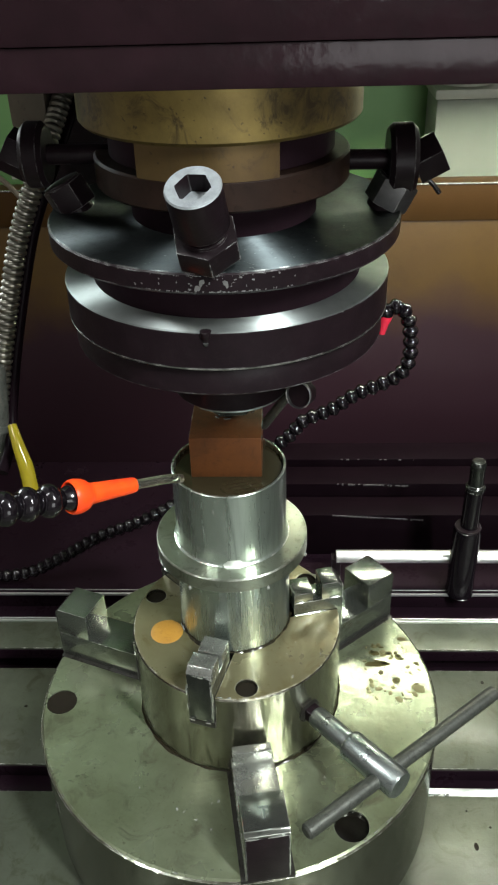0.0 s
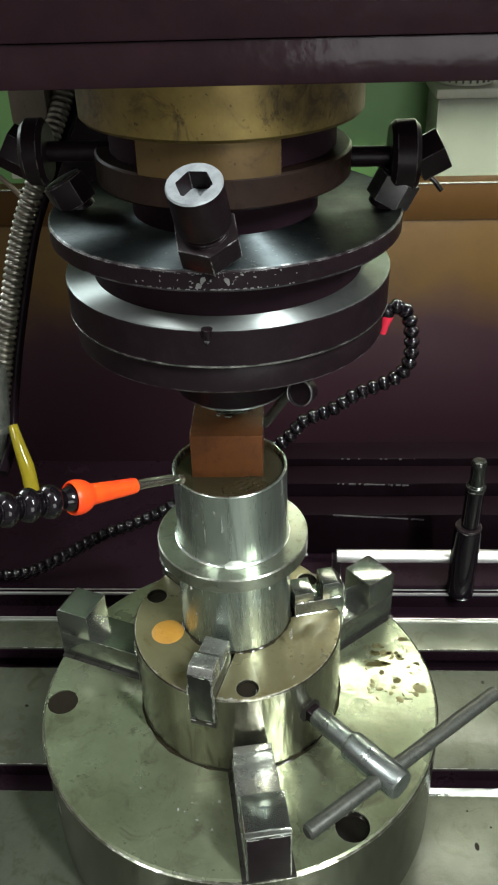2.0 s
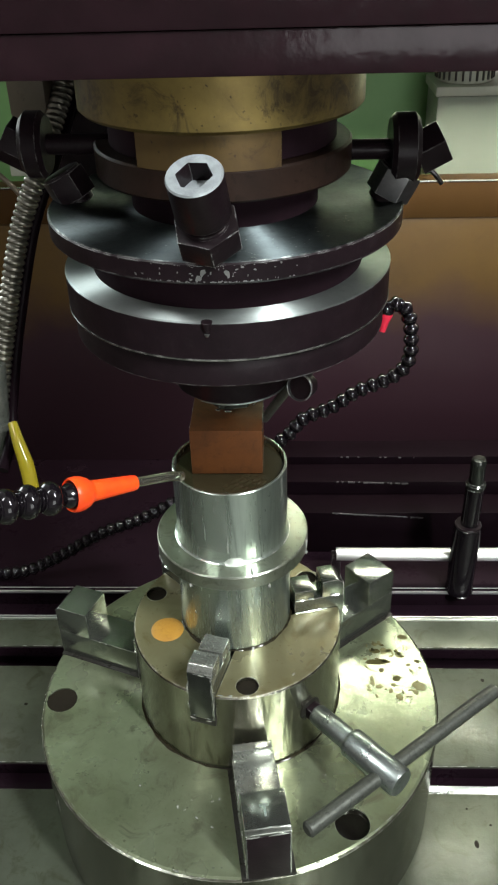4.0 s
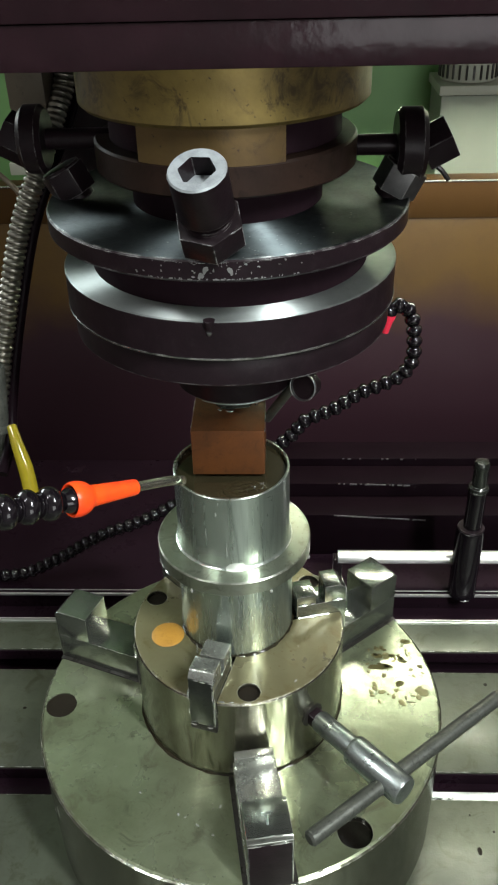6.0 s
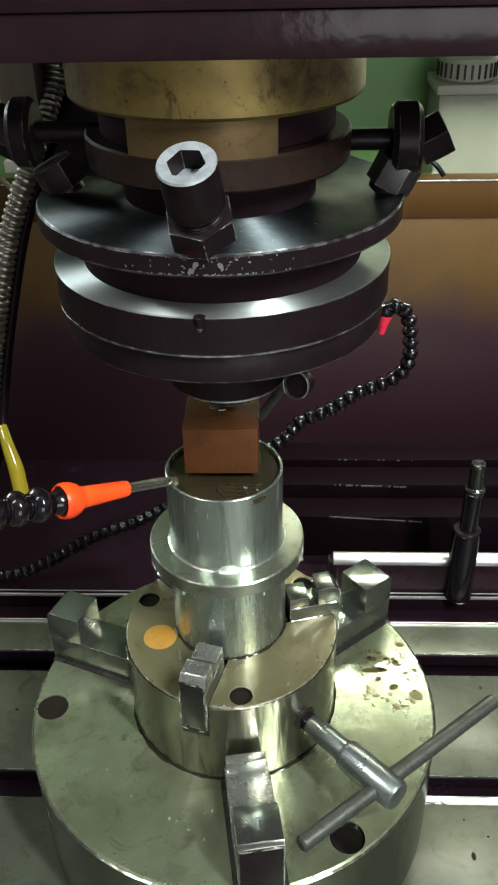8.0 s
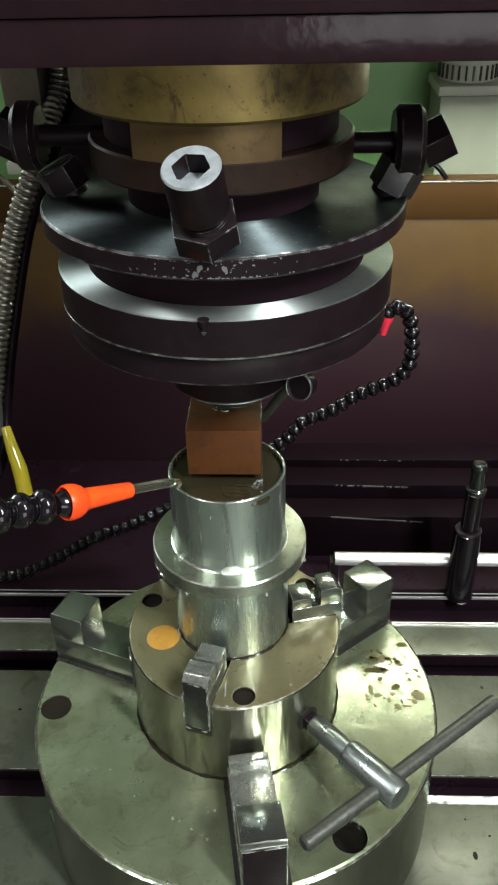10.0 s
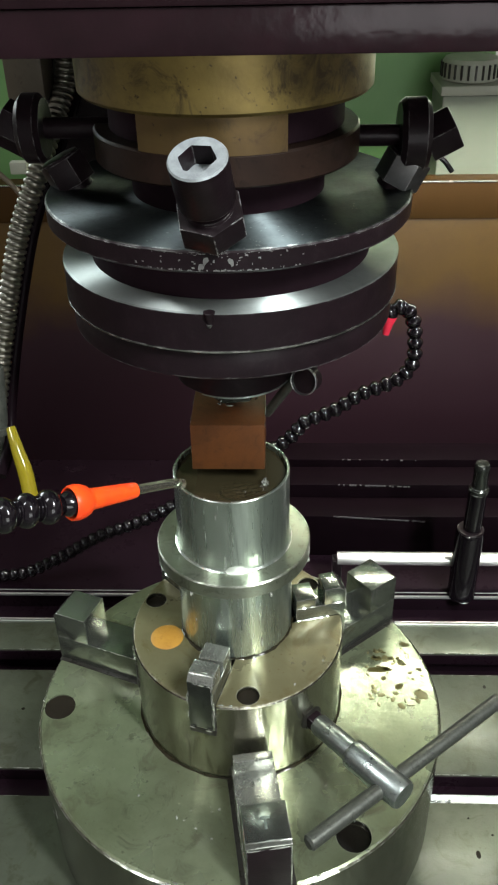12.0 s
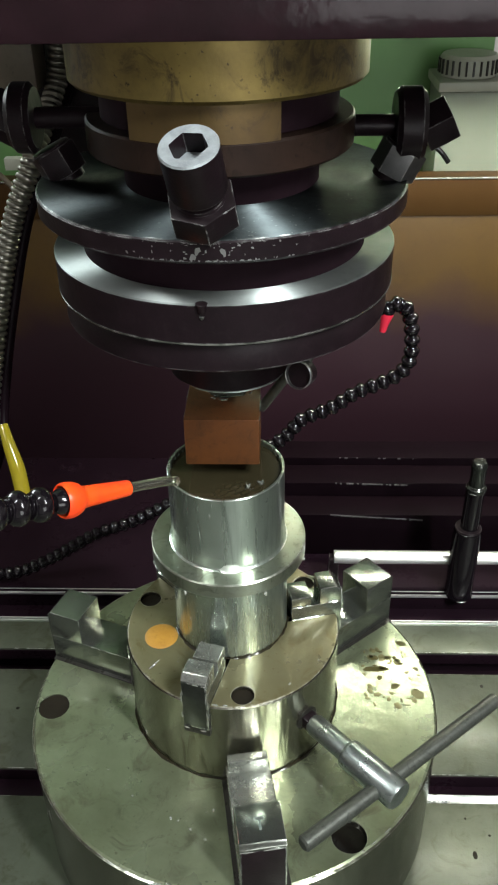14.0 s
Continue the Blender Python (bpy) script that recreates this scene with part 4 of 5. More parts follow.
def build_hoses():
    t, q = jointed_hose("coolant_hose", "black jointed plastic hose with an orange nozzle", [(-0.205, -0.178, 0.3300), (-0.150, -0.132, 0.3230), (-0.110, -0.0970, 0.3090), (-0.0960, -0.0815, 0.3035), (-0.0740, -0.0600, 0.2930)], 0.0084, 0.0118)
    a, b = Vector((-0.0740, -0.0595, 0.2926)), Vector((-0.0470, -0.0340, 0.2818))
    cup = [(0.0068, 0.0022), (0.0074, 0.0002), (0.0081, 0.0), (0.0087, 0.0012), (0.0089, 0.0036), (0.0085, 0.0064), (0.0075, 0.0090), (0.0062, 0.0106), (0.0056, 0.0116), (0.0054, 0.0130), (0.0042, 0.0370), (0.0039, 0.0386), (0.0028, 0.0386), (0.0028, 0.0150), (0.0066, 0.0100), (0.0068, 0.0022)]
    part("nozzle", lathe(cup, 40, aim(a, b)), ORANGE, t, "bright orange nozzle with a rounded cup")
    part("ball_end", lathe([(0, -0.0045), (0.0046, -0.0040), (0.0064, -0.0010), (0.0067, 0.0024), (0.0060, 0.0060), (0, 0.0085)], 28, aim(a, b)), BLACK_PLASTIC, t, "black ball end in the nozzle's cup")
    tip = smooth_path([(-0.0480, -0.0350, 0.2822), (-0.0380, -0.0258, 0.2782), (-0.0310, -0.0188, 0.2748), (-0.0255, -0.0132, 0.2708)], 8)
    part("clear_pipe", tube(tip, 0.0026, 20), CLEAR, t, "clear plastic pipe")
    t, q = jointed_hose("coolant_hose", "thin black jointed hose with a red nozzle, behind the workpiece",
                        [(-0.33, 0.205, 0.0070), (-0.2250, 0.2, 0.0090), (-0.1790, 0.2, 0.0270), (-0.1340, 0.2, 0.0560), (-0.0810, 0.2, 0.0810), (0.0255, 0.2, 0.1535), (0.0440, 0.2, 0.1750), (0.0680, 0.2, 0.1860), (0.0870, 0.2, 0.2005), (0.1040, 0.2, 0.2080), (0.1200, 0.2, 0.2170), (0.1270, 0.2, 0.2290), (0.1272, 0.2, 0.2430), (0.1255, 0.2, 0.2590), (0.1215, 0.2, 0.2715), (0.1150, 0.2, 0.2765), (0.1090, 0.2, 0.2740), (0.1030, 0.2, 0.2660)], 0.0062, 0.0090)
    part("nozzle", lathe([(0.0040, 0.0), (0.0046, 0.0), (0.0048, 0.004), (0.0034, 0.009), (0.0024, 0.017), (0.0015, 0.017), (0.0015, 0.01), (0.0040, 0.0)], 28, aim((0.1075, 0.2, 0.2700), (0.1035, 0.199, 0.2480))), RED, t, "red nozzle")


def build_gooseneck():
    g = thing("flexible_conduit", "bright ribbed metal conduit with a yellow tube below", "conduit")
    path = smooth_path([(-0.0828, 0.092, 0.472), (-0.0871, 0.090, 0.448), (-0.0975, 0.060, 0.417), (-0.1115, 0.050, 0.384), (-0.1248, 0.035, 0.331), (-0.1308, 0.020, 0.296)], 120)
    run, rad = 0.0, []
    for i, q in enumerate(path):
        if i:
            run += (q - path[i - 1]).length
        rad.append(0.0057 - 0.0012 * abs(math.cos(math.pi * run / 0.0036)) ** 5)
    part("ribbed_sleeve", tube(path, rad, 24), GOOSE, g)
    # black tube added along the conduit for its shaded right side
    side = smooth_path([(-0.0760, 0.097, 0.472), (-0.0808, 0.095, 0.448), (-0.0912, 0.065, 0.417), (-0.1050, 0.055, 0.384), (-0.1185, 0.040, 0.331), (-0.1240, 0.025, 0.296), (-0.1240, 0.012, 0.280), (-0.1260, -0.006, 0.2700)], 14)
    part("conduit_shade", tube(side, 0.0032, 14), COVER_BLACK, g, "black tube standing for the conduit's shaded side")
    part("connector", lathe([(0, 0.0), (0.0058, 0.0), (0.0062, 0.001), (0.0062, 0.034), (0.0078, 0.0345), (0.0080, 0.038), (0.0064, 0.0388), (0.0064, 0.0530), (0.0056, 0.0545), (0, 0.0545)], 28, aim((-0.1290, 0.022, 0.3220), (-0.1325, 0.0145, 0.2690))), BAR_STEEL, g, "dull grey connector with a flange")
    y = smooth_path([(-0.1180, 0.002, 0.2960), (-0.1138, -0.006, 0.2880), (-0.1098, -0.012, 0.2775), (-0.1072, -0.018, 0.2655)], 10)
    part("yellow_tube", tube(y, [0.0026 + 0.0015 * min(1.0, i / (0.6 * len(y))) for i in range(len(y))], 18), YELLOW, g, "yellow translucent tube")
    part("pale_tube", tube(smooth_path([(-0.215, 0.30, 0.3600), (-0.198, 0.30, 0.3460), (-0.1845, 0.30, 0.3300), (-0.178, 0.30, 0.3120)], 10), 0.0022, 14), BEIGE, g, "thin dim beige tube behind the conduit")
    part("pale_clip", box(-0.1880, -0.1745, 0.296, 0.304, 0.3465, 0.3560, 0.001), CREAM, g, "small pale clip")
    return g


def build_rear_gear():
    r = thing("guide_rod", "polished steel rod lying across the tank behind the table", "rod")
    part("shaft", rod((0.0765, 0.2, 0.0325), (0.42, 0.2, 0.0318), 0.0060, 24, 0.0003), CHROME, r)
    for x in (0.0765, 0.36):
        part("rod_foot", box(x - 0.004, x + 0.004, 0.195, 0.205, 0.0002, 0.0325, 0.0005), BLACK_OXIDE, r, "black rod foot")
    f = thing("pipe_fitting", "black upright pipe fitting with a shiny cap", "pipe fitting", (0.1875, 0.190, 0.0))
    part("lower_pipe", lathe([(0, 0.0004), (0.0124, 0.0004), (0.0124, 0.003), (0.0118, 0.004), (0.0120, 0.0700), (0.0112, 0.0735), (0, 0.0735)], 40), BLACK_PLASTIC, f)
    part("collar", lathe([(0, 0.0733), (0.0108, 0.0733), (0.0113, 0.0742), (0.0108, 0.0755), (0.0085, 0.0760), (0, 0.0760)], 40), BLACK_OXIDE, f, "thin worn collar")
    part("upper_pipe", lathe(disc_profile(0.0078, 0.0755, 0.1145, 0.0005), 32, Matrix.Translation((0.0010, 0, 0))), BLACK_PLASTIC, f)
    part("cap", lathe([(0, 0.114), (0.0082, 0.114), (0.0086, 0.1155), (0.0082, 0.118), (0.0064, 0.1195), (0.0062, 0.1345), (0.0066, 0.1355), (0.0064, 0.1405), (0.0052, 0.1425), (0, 0.1430)], 32, Matrix.Translation((0.0014, 0, 0))), DARK_STEEL, f, "shiny dark cap")
    w = thing("way_cover", "black stepped way cover at the back of the tank", "way cover")
    random.seed(8)
    for y, z, x0, x1, slope in ((0.24, 0.048, 0.0735, 0.1590, -0.0055), (0.27, 0.062, 0.0800, 0.1480, -0.002), (0.30, 0.070, 0.0830, 0.1600, -0.001)):
        step = part("cover_step", box(0.005, 0.32, y, y + 0.0295, 0.0003, z, 0.0015), COVER_BLACK, w)
        # broken row of paler patches paints the glints along the step's edge
        x = x0
        while x < x1:
            n = random.uniform(0.0006, 0.0028)
            if random.random() < (0.95 if y < 0.25 else 0.7 if y < 0.28 else 0.2):
                k = (x - x0) / (x1 - x0)
                d = random.uniform(0.0001, 0.0011)
                part("glint_mark", box(x, min(x + n, x1), y - 0.0004, y + 0.0006, z - 0.0006 - d + slope * k, z + 0.0003 + slope * k, 0.0002, seg=1), STEP_GLINT, step, "dull patch for a glint on the step's edge")
            x += n + random.uniform(0.0, 0.0003)
    return r


def oil_bead(name, r, z, at, thick, label, mat=None, category="oil"):
    """A dark meniscus of oil in the corner round a round body."""
    random.seed(int(r * 1e5))
    bm = bmesh.new()
    n, rings = 150, []
    for i in range(n):
        a = 2 * math.pi * i / n
        w = thick * (1 + 0.35 * math.sin(5 * a + 1) + 0.25 * math.sin(13 * a) + 0.2 * math.sin(31 * a + 2))
        rings.append([bm.verts.new(((r + dr * w) * math.cos(a), (r + dr * w) * math.sin(a), z + dz * w)) for dr, dz in ((0.0, 0.05), (1.0, 0.05), (0.45, 0.40), (0.03, 1.0))])
    for i in range(n):
        a, b = rings[i], rings[(i + 1) % n]
        for k in range(4):
            j = (k + 1) % 4
            bm.faces.new((a[k], a[j], b[j], b[k]))
    bmesh.ops.translate(bm, vec=at, verts=bm.verts)
    return set_stuff(link_mesh(name, bm, mat or OIL_BEAD), label, category)


def build_details():
    oil_bead("oil_bead", 0.0651, ZB, (0, 0, 0), 0.0012, "dark bead of oil round the small chuck's foot")
    oil_bead("oil_bead", 0.0340, ZS, (-0.0007, 0.0048, 0), 0.0010, "dark bead of oil round the workpiece's foot")
    # dark oil drops on the chuck's face
    random.seed(5)
    bm = bmesh.new()
    spots = [(0.0923, 0.0306, 0.0032, 0.0026), (0.0934, 0.0207, 0.0075, 0.0028), (0.102, 0.0308, 0.0024, 0.002), (0.105, 0.0064, 0.0028, 0.0026), (0.1189, -0.0003, 0.0040, 0.0042), (0.113, 0.0438, 0.0030, 0.0026), (0.1051, -0.0096, 0.0026, 0.0024)]
    for i in range(52):
        spots.append((random.uniform(0.085, 0.122), random.uniform(-0.012, 0.040), random.uniform(0.0006, 0.0024), random.uniform(0.0006, 0.0022)))
    thin = bmesh.new()
    for n, (x, y, rx, ry) in enumerate(spots):
        if math.hypot(x - BIG.x, y - BIG.y) > 0.1255:
            continue
        pool = bm if n in (0, 1, 3) or n % 4 == 1 else thin
        k, ph = 18, random.uniform(0, 6)
        rim = []
        for i in range(k):
            t = 2 * math.pi * i / k
            w = 1 + 0.18 * math.sin(2 * t + ph) + 0.10 * math.sin(5 * t + 2 * ph)
            rim.append((math.cos(t) * rx * w, math.sin(t) * ry * w))
        lo = [pool.verts.new((x + a, y + b, ZB + 0.00008)) for a, b in rim]
        hi = [pool.verts.new((x + a * 0.8, y + b * 0.8, ZB + 0.00020)) for a, b in rim]
        for i in range(k):
            j = (i + 1) % k
            pool.faces.new((lo[i], lo[j], hi[j], hi[i]))
        pool.faces.new(hi)
        pool.faces.new(lo[::-1])
    spots = bmesh.new()
    for x, y, rx, ry in ((0.157, -0.056, 0.0016, 0.0030), (0.188, 0.084, 0.0014, 0.0018), (0.155, -0.030, 0.0008, 0.0008), (0.169, -0.042, 0.0010, 0.0008), (-0.175, 0.057, 0.0016, 0.0012), (-0.205, -0.060, 0.0014, 0.0018), (0.205, 0.040, 0.0010, 0.0013)):
        bead(spots, Matrix.Translation((x, y, 0.0)), rx, ry, 0.00025)
    set_stuff(link_mesh("oil_spots", spots, HOLE_OIL), "small dark oil spots on the machine table", "oil spots")
    set_stuff(link_mesh("oil_drops", bm, OIL_DROP), "dark brown oil drops on the large chuck's face", "oil drops")
    set_stuff(link_mesh("oil_drops", thin, THIN_OIL), "thin olive oil drops on the large chuck's face", "oil drops")


def bead(bm, m, rx, ry, rise):
    """A low domed drop on a surface, its foot at the origin of m."""
    n, levels = 10, ((1.0, -0.05), (0.92, 0.45), (0.62, 0.85))
    rows = [[bm.verts.new(m @ Vector((rx * k * math.cos(2 * math.pi * i / n), ry * k * math.sin(2 * math.pi * i / n), rise * z))) for i in range(n)] for k, z in levels]
    top = bm.verts.new(m @ Vector((0, 0, rise)))
    for a, b in zip(rows, rows[1:]):
        for i in range(n):
            j = (i + 1) % n
            bm.faces.new((a[i], a[j], b[j], b[i]))
    for i in range(n):
        bm.faces.new((rows[-1][i], rows[-1][(i + 1) % n], top))
    bm.faces.new(rows[0][::-1])


def build_wet():
    """Beads of fluid left on the flat faces, and drips down the round sides."""
    random.seed(33)
    bm = bmesh.new()
    for k in range(8):
        a, r = radians(random.uniform(-175, -5)), random.uniform(0.068, 0.105)
        q = random.uniform(0.0002, 0.0006)
        x, y = BIG.x + r * math.cos(a), BIG.y + r * math.sin(a)
        if min(abs((math.degrees(a) - j + 180) % 360 - 180) for j in (-80.5, 39.5, 159.5)) * r < 1.1:
            continue
        bead(bm, Matrix.Translation((x, y, ZB)), q, q * random.uniform(0.7, 1.4), q * 0.5)
    for k in range(16):
        a, r = radians(random.uniform(-170, 10)), random.uniform(0.040, 0.063)
        if min(abs((math.degrees(a) - j + 180) % 360 - 180) for j in (-105.5, 14.5, 134.5)) < 14 or abs(math.degrees(a) + 81.6) < 8:
            continue
        q = random.uniform(0.0002, 0.0006)
        bead(bm, Matrix.Translation((r * math.cos(a), r * math.sin(a), ZS)), q, q * random.uniform(0.7, 1.4), q * 0.5)
    for k in range(14):
        a, r, q = radians(random.uniform(-180, 0)), random.uniform(0.0352, 0.0432), random.uniform(0.0002, 0.0005)
        bead(bm, Matrix.Translation((-0.0007 + r * math.cos(a), 0.0048 + r * math.sin(a), 0.2209)), q, q, q * 0.5)
    set_stuff(link_mesh("fluid_beads", bm, WATER), "small clear beads of fluid on the wet steel faces", "fluid beads")
    bm = bmesh.new()
    for cx, cy, r, z0, z1, n in ((0, 0, 0.0650, ZB + 0.006, ZS - 0.004, 4), (-0.0007, 0.0048, 0.0339, ZS + 0.006, 0.2080, 4), (-0.0007, 0.0048, 0.0323, 0.2260, 0.2660, 3), (BIG.x, BIG.y, 0.1299, 0.030, 0.084, 6)):
        for k in range(n):
            a = random.uniform(-165, -15)
            if r > 0.06 and r < 0.07 and (abs(a + 105.5) < 9 or abs(a + 46.3) < 10):
                continue
            long = random.uniform(0.0010, 0.0060)
            z = random.uniform(z0, z1)
            m = Matrix.Translation((cx, cy, z)) @ Matrix.Rotation(radians(a), 4, "Z") @ Matrix.Translation((r, 0, 0)) @ Matrix.Rotation(radians(90), 4, "Y")
            bead(bm, m, long, random.uniform(0.0002, 0.0005), 0.00025)
    film, n = bmesh.new(), 120
    rows = []
    for i in range(n + 1):
        a = -150 + 130 * i / n
        w = math.exp(-((a + 84) / 34) ** 2)
        lump = 1 + 0.16 * math.sin(0.13 * a) + 0.10 * math.sin(0.29 * a + 1) + 0.04 * math.sin(0.61 * a)
        f = 0.0002 + 0.0027 * w * lump
        ca, sa = math.cos(radians(a)), math.sin(radians(a))
        row = []
        for k in range(9):
            t = radians(90) * k / 8
            r, z = 0.0322 + f - f * math.cos(t), 0.2208 + 1.5 * f * (1 - math.sin(t))
            row.append(film.verts.new((-0.0007 + r * ca, 0.0048 + r * sa, z)))
        row.append(film.verts.new((-0.0007 + 0.0320 * ca, 0.0048 + 0.0320 * sa, 0.2207)))
        rows.append(row)
    for a, b in zip(rows, rows[1:]):
        for k in range(10):
            j = (k + 1) % 10
            film.faces.new((a[k], b[k], b[j], a[j]))
    film.faces.new(rows[0])
    film.faces.new(rows[-1][::-1])
    set_stuff(link_mesh("fluid_film", film, FILM), "bright rippled film of fluid running off the sleeve's foot", "fluid film")
    set_stuff(link_mesh("fluid_drips", bm, WATER), "thin clear drips of fluid on the chucks' sides and the sleeve", "fluid drips")


def wet_line(bm, way, r, gaps=0.25):
    """A broken, uneven bead of fluid along a line."""
    run = []
    pts = even_path(way, 0.0009)
    for i, q in enumerate(pts):
        if random.random() < gaps * 0.25 or i == len(pts) - 1:
            if len(run) > 3:
                tube(run, [r * (0.35 + 0.65 * math.sin(math.pi * k / (len(run) - 1))) * random.uniform(0.85, 1.1) for k in range(len(run))], 6, bm)
            run = []
        else:
            run.append(q + Vector((random.uniform(-1, 1), random.uniform(-1, 1), 0)) * r * 0.3)


def build_glints():
    """Fluid that stands along edges and in corners, coloured metal-bright to paint its glints."""
    random.seed(77)
    bm = bmesh.new()

    def ring(cx, cy, r, z, a0, a1, t, gaps):
        wet_line(bm, [Vector((cx + r * math.cos(radians(a)), cy + r * math.sin(radians(a)), z)) for a in range(a0, a1, 4)], t, gaps)

    ring(0, 0, 0.0664, ZB + 0.0004, -150, -85, 0.0005, 2.2)
    ring(0, 0, 0.0664, ZB + 0.0004, -66, -30, 0.0005, 2.6)
    ring(-0.0007, 0.0048, 0.0349, ZS + 0.0004, -95, -40, 0.0004, 2.0)
    ring(-0.0007, 0.0048, 0.0447, 0.2116, -170, -140, 0.0005, 1.2)
    ring(0, 0, 0.0638, ZS + 0.0001, -98, -80, 0.0005, 0.8)
    ring(BIG.x, BIG.y, 0.1284, ZB, -170, -95, 0.0004, 2.0)
    ring(BIG.x, BIG.y, 0.1284, ZB, -70, -20, 0.0004, 2.0)
    h = ZS

    def on_jaw(angle, pts, t, gaps, base=(0, 0, 0)):
        m = Matrix.Translation(base) @ Matrix.Rotation(radians(angle), 4, "Z")
        wet_line(bm, [m @ Vector(p) for p in pts], t, gaps)

    # front jaw of the small chuck: round its end and its foot
    for pts in ([(0.0678, -0.0074, h + 0.0186), (0.0678, 0.0, h + 0.0187), (0.0678, 0.0074, h + 0.0186)],
                [(0.0678, 0.0076, h + 0.0180), (0.0678, 0.0077, h), (0.0678, 0.0076, h - 0.0175)],
                [(0.0678, -0.0076, h + 0.0100), (0.0678, -0.0077, h - 0.004), (0.0678, -0.0076, h - 0.0175)],
                [(0.0679, -0.0080, h - 0.0178), (0.0682, 0.0, h - 0.0182), (0.0679, 0.0085, h - 0.0178)],
                [(0.0679, -0.0060, h + 0.0020), (0.0680, 0.0, h + 0.0008), (0.0679, 0.0055, h + 0.0016)]):
        on_jaw(-105.5, pts, 0.0005, 1.0)
    # rear jaws of the small chuck: along the foot
    on_jaw(14.5, [(0.0360, -0.0079, h + 0.0003), (0.0480, -0.0080, h + 0.0003), (0.0640, -0.0079, h + 0.0003)], 0.0007, 0.5)
    on_jaw(14.5, [(0.0360, -0.0077, h + 0.0103), (0.0480, -0.0077, h + 0.0103)], 0.0005, 0.6)
    on_jaw(14.5, [(0.0540, -0.0077, h + 0.0103), (0.0660, -0.0077, h + 0.0103)], 0.0005, 0.6)
    # large jaws: step edges and feet
    b = tuple(BIG)
    on_jaw(-80.5, [(0.0725, -0.0124, ZB + 0.0213), (0.0900, -0.0126, ZB + 0.0213), (0.1040, -0.0124, ZB + 0.0213)], 0.0004, 1.6, b)
    on_jaw(-80.5, [(0.1274, -0.0120, ZB + 0.0421), (0.1274, 0.0, ZB + 0.0422), (0.1274, 0.0120, ZB + 0.0421)], 0.0004, 0.5, b)
    on_jaw(-80.5, [(0.1298, -0.0118, ZB + 0.0388), (0.1299, 0.0, ZB + 0.0388), (0.1298, 0.0118, ZB + 0.0388)], 0.0005, 0.5, b)
    on_jaw(-80.5, [(0.1050, -0.0120, ZB + 0.0214), (0.1050, 0.0, ZB + 0.0215), (0.1050, 0.0120, ZB + 0.0214)], 0.0004, 0.8, b)
    on_jaw(159.5, [(0.0700, 0.0127, ZB + 0.0212), (0.0850, 0.0128, ZB + 0.0213), (0.1040, 0.0127, ZB + 0.0212)], 0.0004, 0.9, b)
    on_jaw(159.5, [(0.0700, 0.0130, ZB + 0.0004), (0.1000, 0.0131, ZB + 0.0004), (0.1250, 0.0130, ZB + 0.0004)], 0.0004, 2.2, b)
    # foot of the pipe fitting
    ring(0.1875, 0.190, 0.0130, 0.0006, -120, -60, 0.0006, 0.6)
    ring(0.1875, 0.190, 0.0116, 0.0738, -170, -20, 0.0005, 1.5)
    ring(0.1887, 0.190, 0.0088, 0.1152, -150, -30, 0.0005, 1.2)
    # spatter on the chucks' faces
    spatter = bmesh.new()
    for cx, cy, sx, sy, n, z in ((-0.020, -0.088, 0.011, 0.012, 9, ZB), (0.060, -0.075, 0.020, 0.016, 12, ZB), (0.052, -0.030, 0.010, 0.012, 8, ZS), (-0.045, -0.035, 0.010, 0.010, 8, ZS)):
        for k in range(n):
            x, y = random.gauss(cx, sx), random.gauss(cy, sy)
            r = math.hypot(x, y)
            if (z == ZB and not 0.069 < r < 0.118) or (z == ZS and not 0.038 < r < 0.062) or (z == ZB and -0.004 < x < 0.034 and y < -0.05):
                continue
            q = random.uniform(0.0002, 0.0007)
            bead(spatter, Matrix.Translation((x, y, z)) @ Matrix.Rotation(random.uniform(0, 3), 4, "Z"), q * random.uniform(1, 2.2), q, q * 0.4)
    set_stuff(link_mesh("fluid_spatter", spatter, WATER), "small clear spatters of fluid on the chucks' faces", "fluid beads")
    set_stuff(link_mesh("fluid_glints", bm, GLINT), "broken beads of fluid, metal-bright to paint glints on wet edges", "fluid beads")


def drop_mesh(r, n):
    """A long drop, rounder at its head, along z."""
    return lathe([(0, -0.5 * n), (0.55 * r, -0.46 * n), (0.95 * r, -0.34 * n), (r, -0.2 * n), (0.8 * r, 0.05 * n), (0.45 * r, 0.3 * n), (0.15 * r, 0.46 * n), (0, 0.5 * n)], 12)


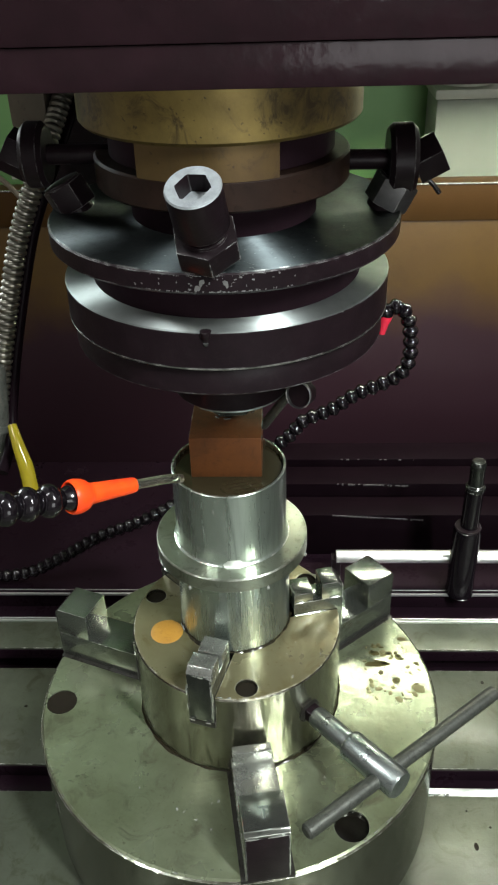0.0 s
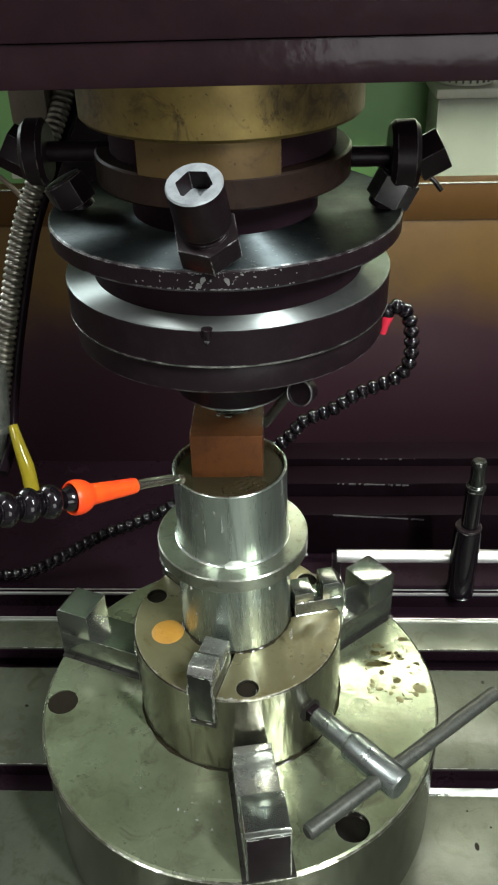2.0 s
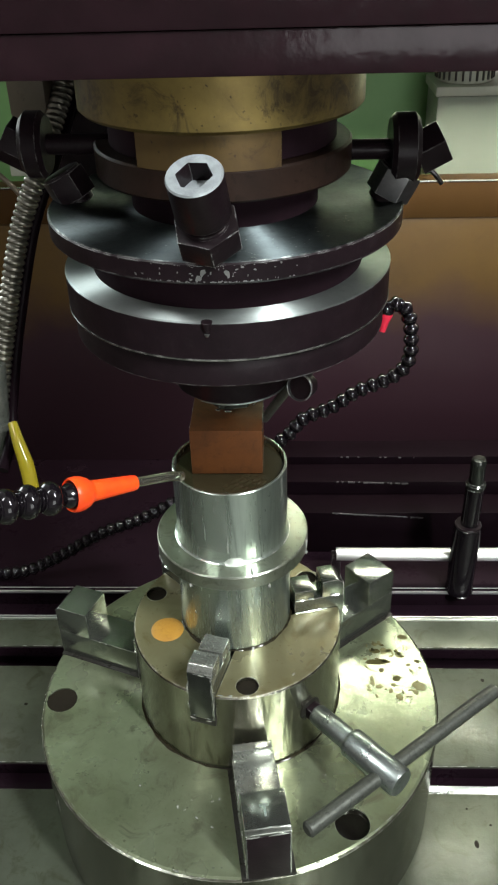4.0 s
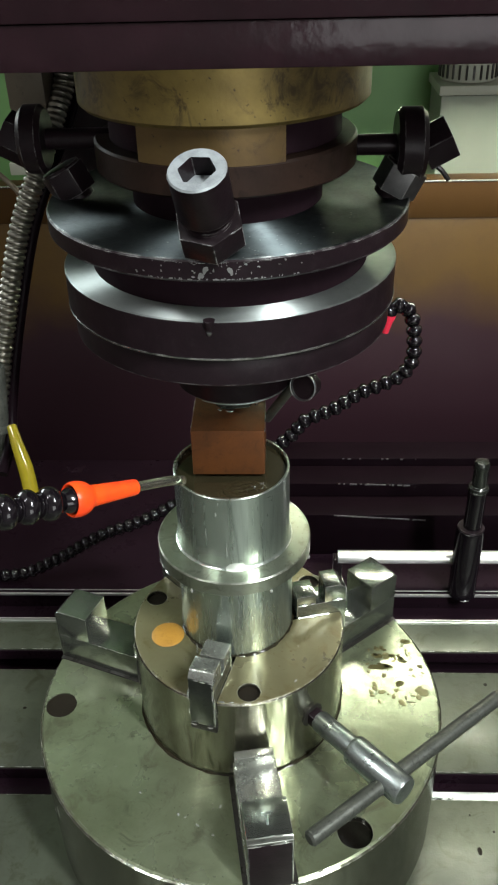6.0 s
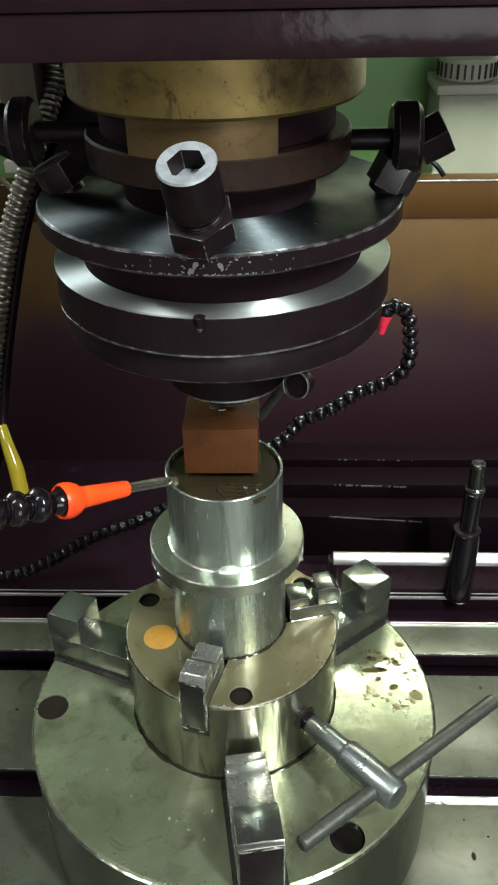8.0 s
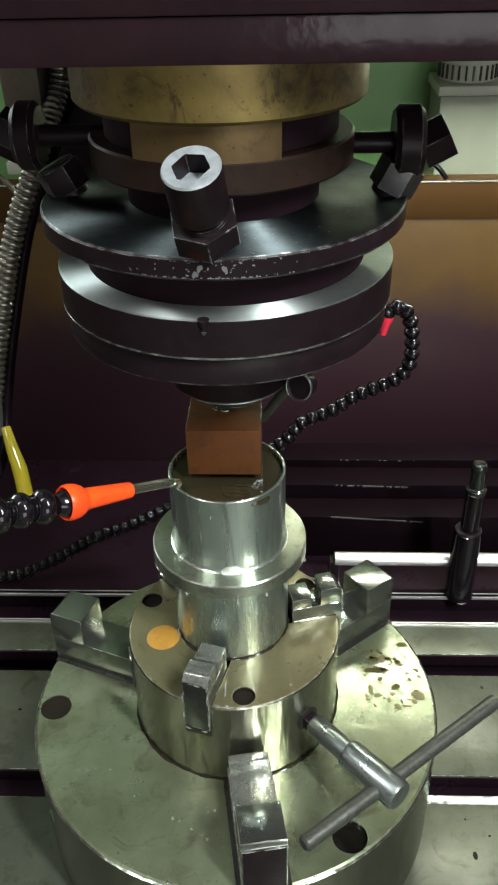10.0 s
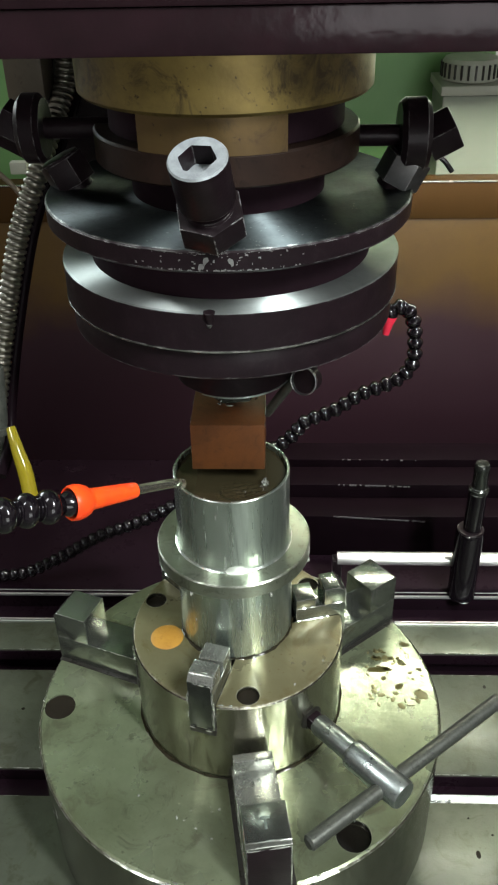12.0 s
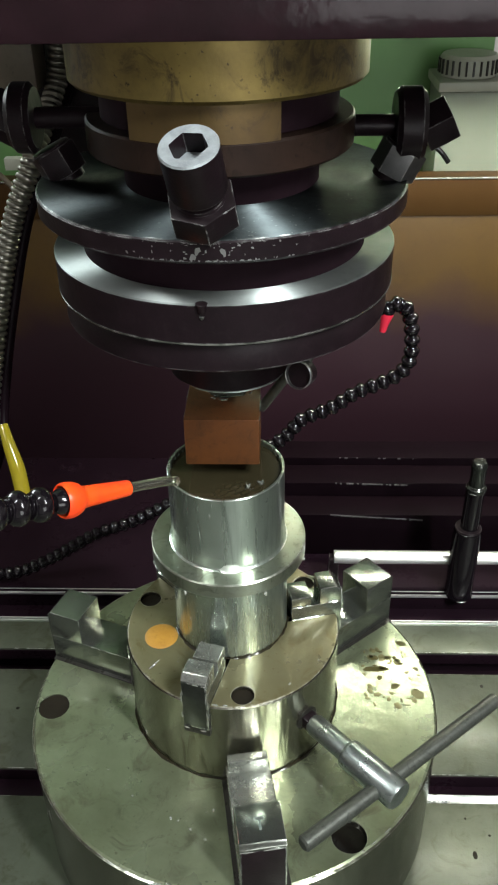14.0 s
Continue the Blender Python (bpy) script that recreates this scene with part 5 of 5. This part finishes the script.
def build_water():
    """Fluid that spills over the sleeve's rim and runs down: drops with their rows of poses."""
    random.seed(21)
    cx, cy = -0.0007, 0.0048
    out = []
    for k in range(26):
        az = random.choice((random.gauss(-86, 14), random.gauss(-86, 10), random.uniform(-160, -30)))
        t0 = 0.1 + 12.4 * k / 25 + random.uniform(-0.2, 0.2)
        r, n = random.uniform(0.0004, 0.0008), random.uniform(0.005, 0.013)
        ob = link_mesh("water_drop", drop_mesh(r, n), RUN)
        tagged(ob, "clear drop of fluid running down the wet workpiece", "water drop", "running drops")
        ca, sa = math.cos(radians(az)), math.sin(radians(az))

        def at(rad, z, lean, az=az, ca=ca, sa=sa):
            return Matrix.Translation((cx + rad * ca, cy + rad * sa, z)) @ Matrix.Rotation(radians(az), 4, "Z") @ Matrix.Rotation(radians(lean), 4, "Y")

        way = [(0.0, 0.0240, 0.2500, 0), (0.12, 0.0315, 0.2690, -60), (0.20, 0.0326, 0.2650, 0), (0.62, 0.0327, 0.2280, 0), (0.70, 0.0345, 0.2216, -60), (0.86, 0.0440, 0.2212, -60),
               (0.94, 0.0449, 0.2150, 0), (1.04, 0.0449, 0.1900, 0), (1.12, 0.0452, 0.1580, 0), (1.24, 0.0500, 0.1543, -70), (1.50, 0.0600, 0.1542, -70), (1.64, 0.0657, 0.1490, 0), (2.2, 0.0658, 0.0960, 0)]
        rows = [(0.0, at(*way[0][1:]))] if t0 > 0.05 else []
        for dt, rad, z, lean in way:
            if t0 + dt < 13.9:
                rows.append((round(t0 + dt, 3), at(rad, z, lean)))
        rows.append((14.0, rows[-1][1]))
        out.append((ob, rows))
    # drops that hang from the flange's edge
    for az, r in ((198, 0.0011), (-12, 0.0012), (-120, 0.0009), (-60, 0.0009), (-150, 0.0008)):
        ob = link_mesh("water_drop", drop_mesh(r, 0.0038), WATER)
        ob.location = (cx + 0.0440 * math.cos(radians(az)), cy + 0.0440 * math.sin(radians(az)), 0.2106)
        tagged(ob, "small clear drop hanging from the flange's edge", "water drop", "hanging drops")
    # the place where fluid wells up beside the electrode
    bm = bmesh.new()
    rings = []
    for k in range(15):
        r = 0.0115 * k / 14
        ring = []
        for n in range(40):
            a = 2 * math.pi * n / 40
            x, y = r * math.cos(a), r * math.sin(a)
            z = 0.0007 + (1 - k / 14) * (0.0005 * math.sin(900 * x + 500 * y) + 0.0004 * math.sin(1500 * y - 700 * x + 1) + 0.0003 * math.sin(2300 * x + 1100 * y + 2))
            ring.append(bm.verts.new((r * 1.25 * math.cos(a), r * 0.8 * math.sin(a), z if k < 14 else -0.0008)))
        rings.append(ring)
    for k in range(14):
        for n in range(40):
            q = (n + 1) % 40
            if k == 0:
                bm.faces.new((rings[0][0], rings[1][n], rings[1][q]))
            else:
                bm.faces.new((rings[k][n], rings[k + 1][n], rings[k + 1][q], rings[k][q]))
    bmesh.ops.delete(bm, geom=[v for v in bm.verts if not v.link_faces], context="VERTS")
    ob = link_mesh("fluid_splash", bm, POOL)
    set_stuff(ob, "murky olive fluid rippling and welling up beside the electrode", "splash")
    rows = []
    for k in range(57):
        t = k * 0.25
        rows.append((t, pose(0.0085 + random.uniform(-0.0012, 0.0012), -0.0135 + random.uniform(-0.001, 0.001), 0.2654 + random.uniform(-0.0003, 0.0005), 0, 0, 25 * math.sin(k * 1.7))))
    out.append((ob, rows))
    # froth that the flushing throws up beside the electrode once it has lifted
    for k, (x, y, wide) in enumerate(((0.0158, -0.0105, 0.0030), (0.0185, -0.0080, 0.0024), (0.0120, -0.0125, 0.0022))):
        bm = bmesh.new()
        for n in range(26):
            q = random.uniform(0.0002, 0.0006)
            lift = random.uniform(0, 0.0046)
            m = Matrix.Translation((random.gauss(0, wide * 0.45) * (1 - 90 * lift), random.gauss(0, wide * 0.35), lift)) @ Matrix.Rotation(random.uniform(-0.6, 0.6), 4, "Y")
            one = drop_mesh(q, random.uniform(0.0010, 0.0028))
            bmesh.ops.transform(one, matrix=m, verts=one.verts)
            bm = merged(bm, one)
        ob = link_mesh("fluid_froth", bm, RUN)
        set_stuff(ob, "pale froth of fluid splashing beside the electrode", "splash")
        rows = []
        for n in range(57):
            t = n * 0.25
            up = min(1.0, max(0.0, (t - 5.0) / 2.0)) * (0.55 + 0.45 * math.sin(n * (1.9 + 0.31 * k) + 2 * k))
            rows.append((t, pose(x + random.uniform(-0.0012, 0.0012), y + random.uniform(-0.0008, 0.0008), 0.2585 + 0.0066 * up, 0, 0, 35 * math.sin(n * 2.1 + k))))
        out.append((ob, rows))
    return out


build_room()
build_table()
build_tank()
build_column()
build_tube_lamp()
build_big_chuck()
build_small_chuck()
build_key()
build_workpiece()
build_pool()
ram_platen = build_platen()
holder = build_holder()
electrode = build_electrode()
build_hoses()
build_gooseneck()
build_rear_gear()
build_details()
build_wet()
build_glints()
running_water = build_water()


def motions():
    for ob, rows in running_water:
        walk(ob, rows)
    for ob in (ram_platen, holder, electrode):
        x, y, z = ob.location
        walk(ob, [(t, pose(x, y, z + dz)) for t, dz in RAM])


motions()
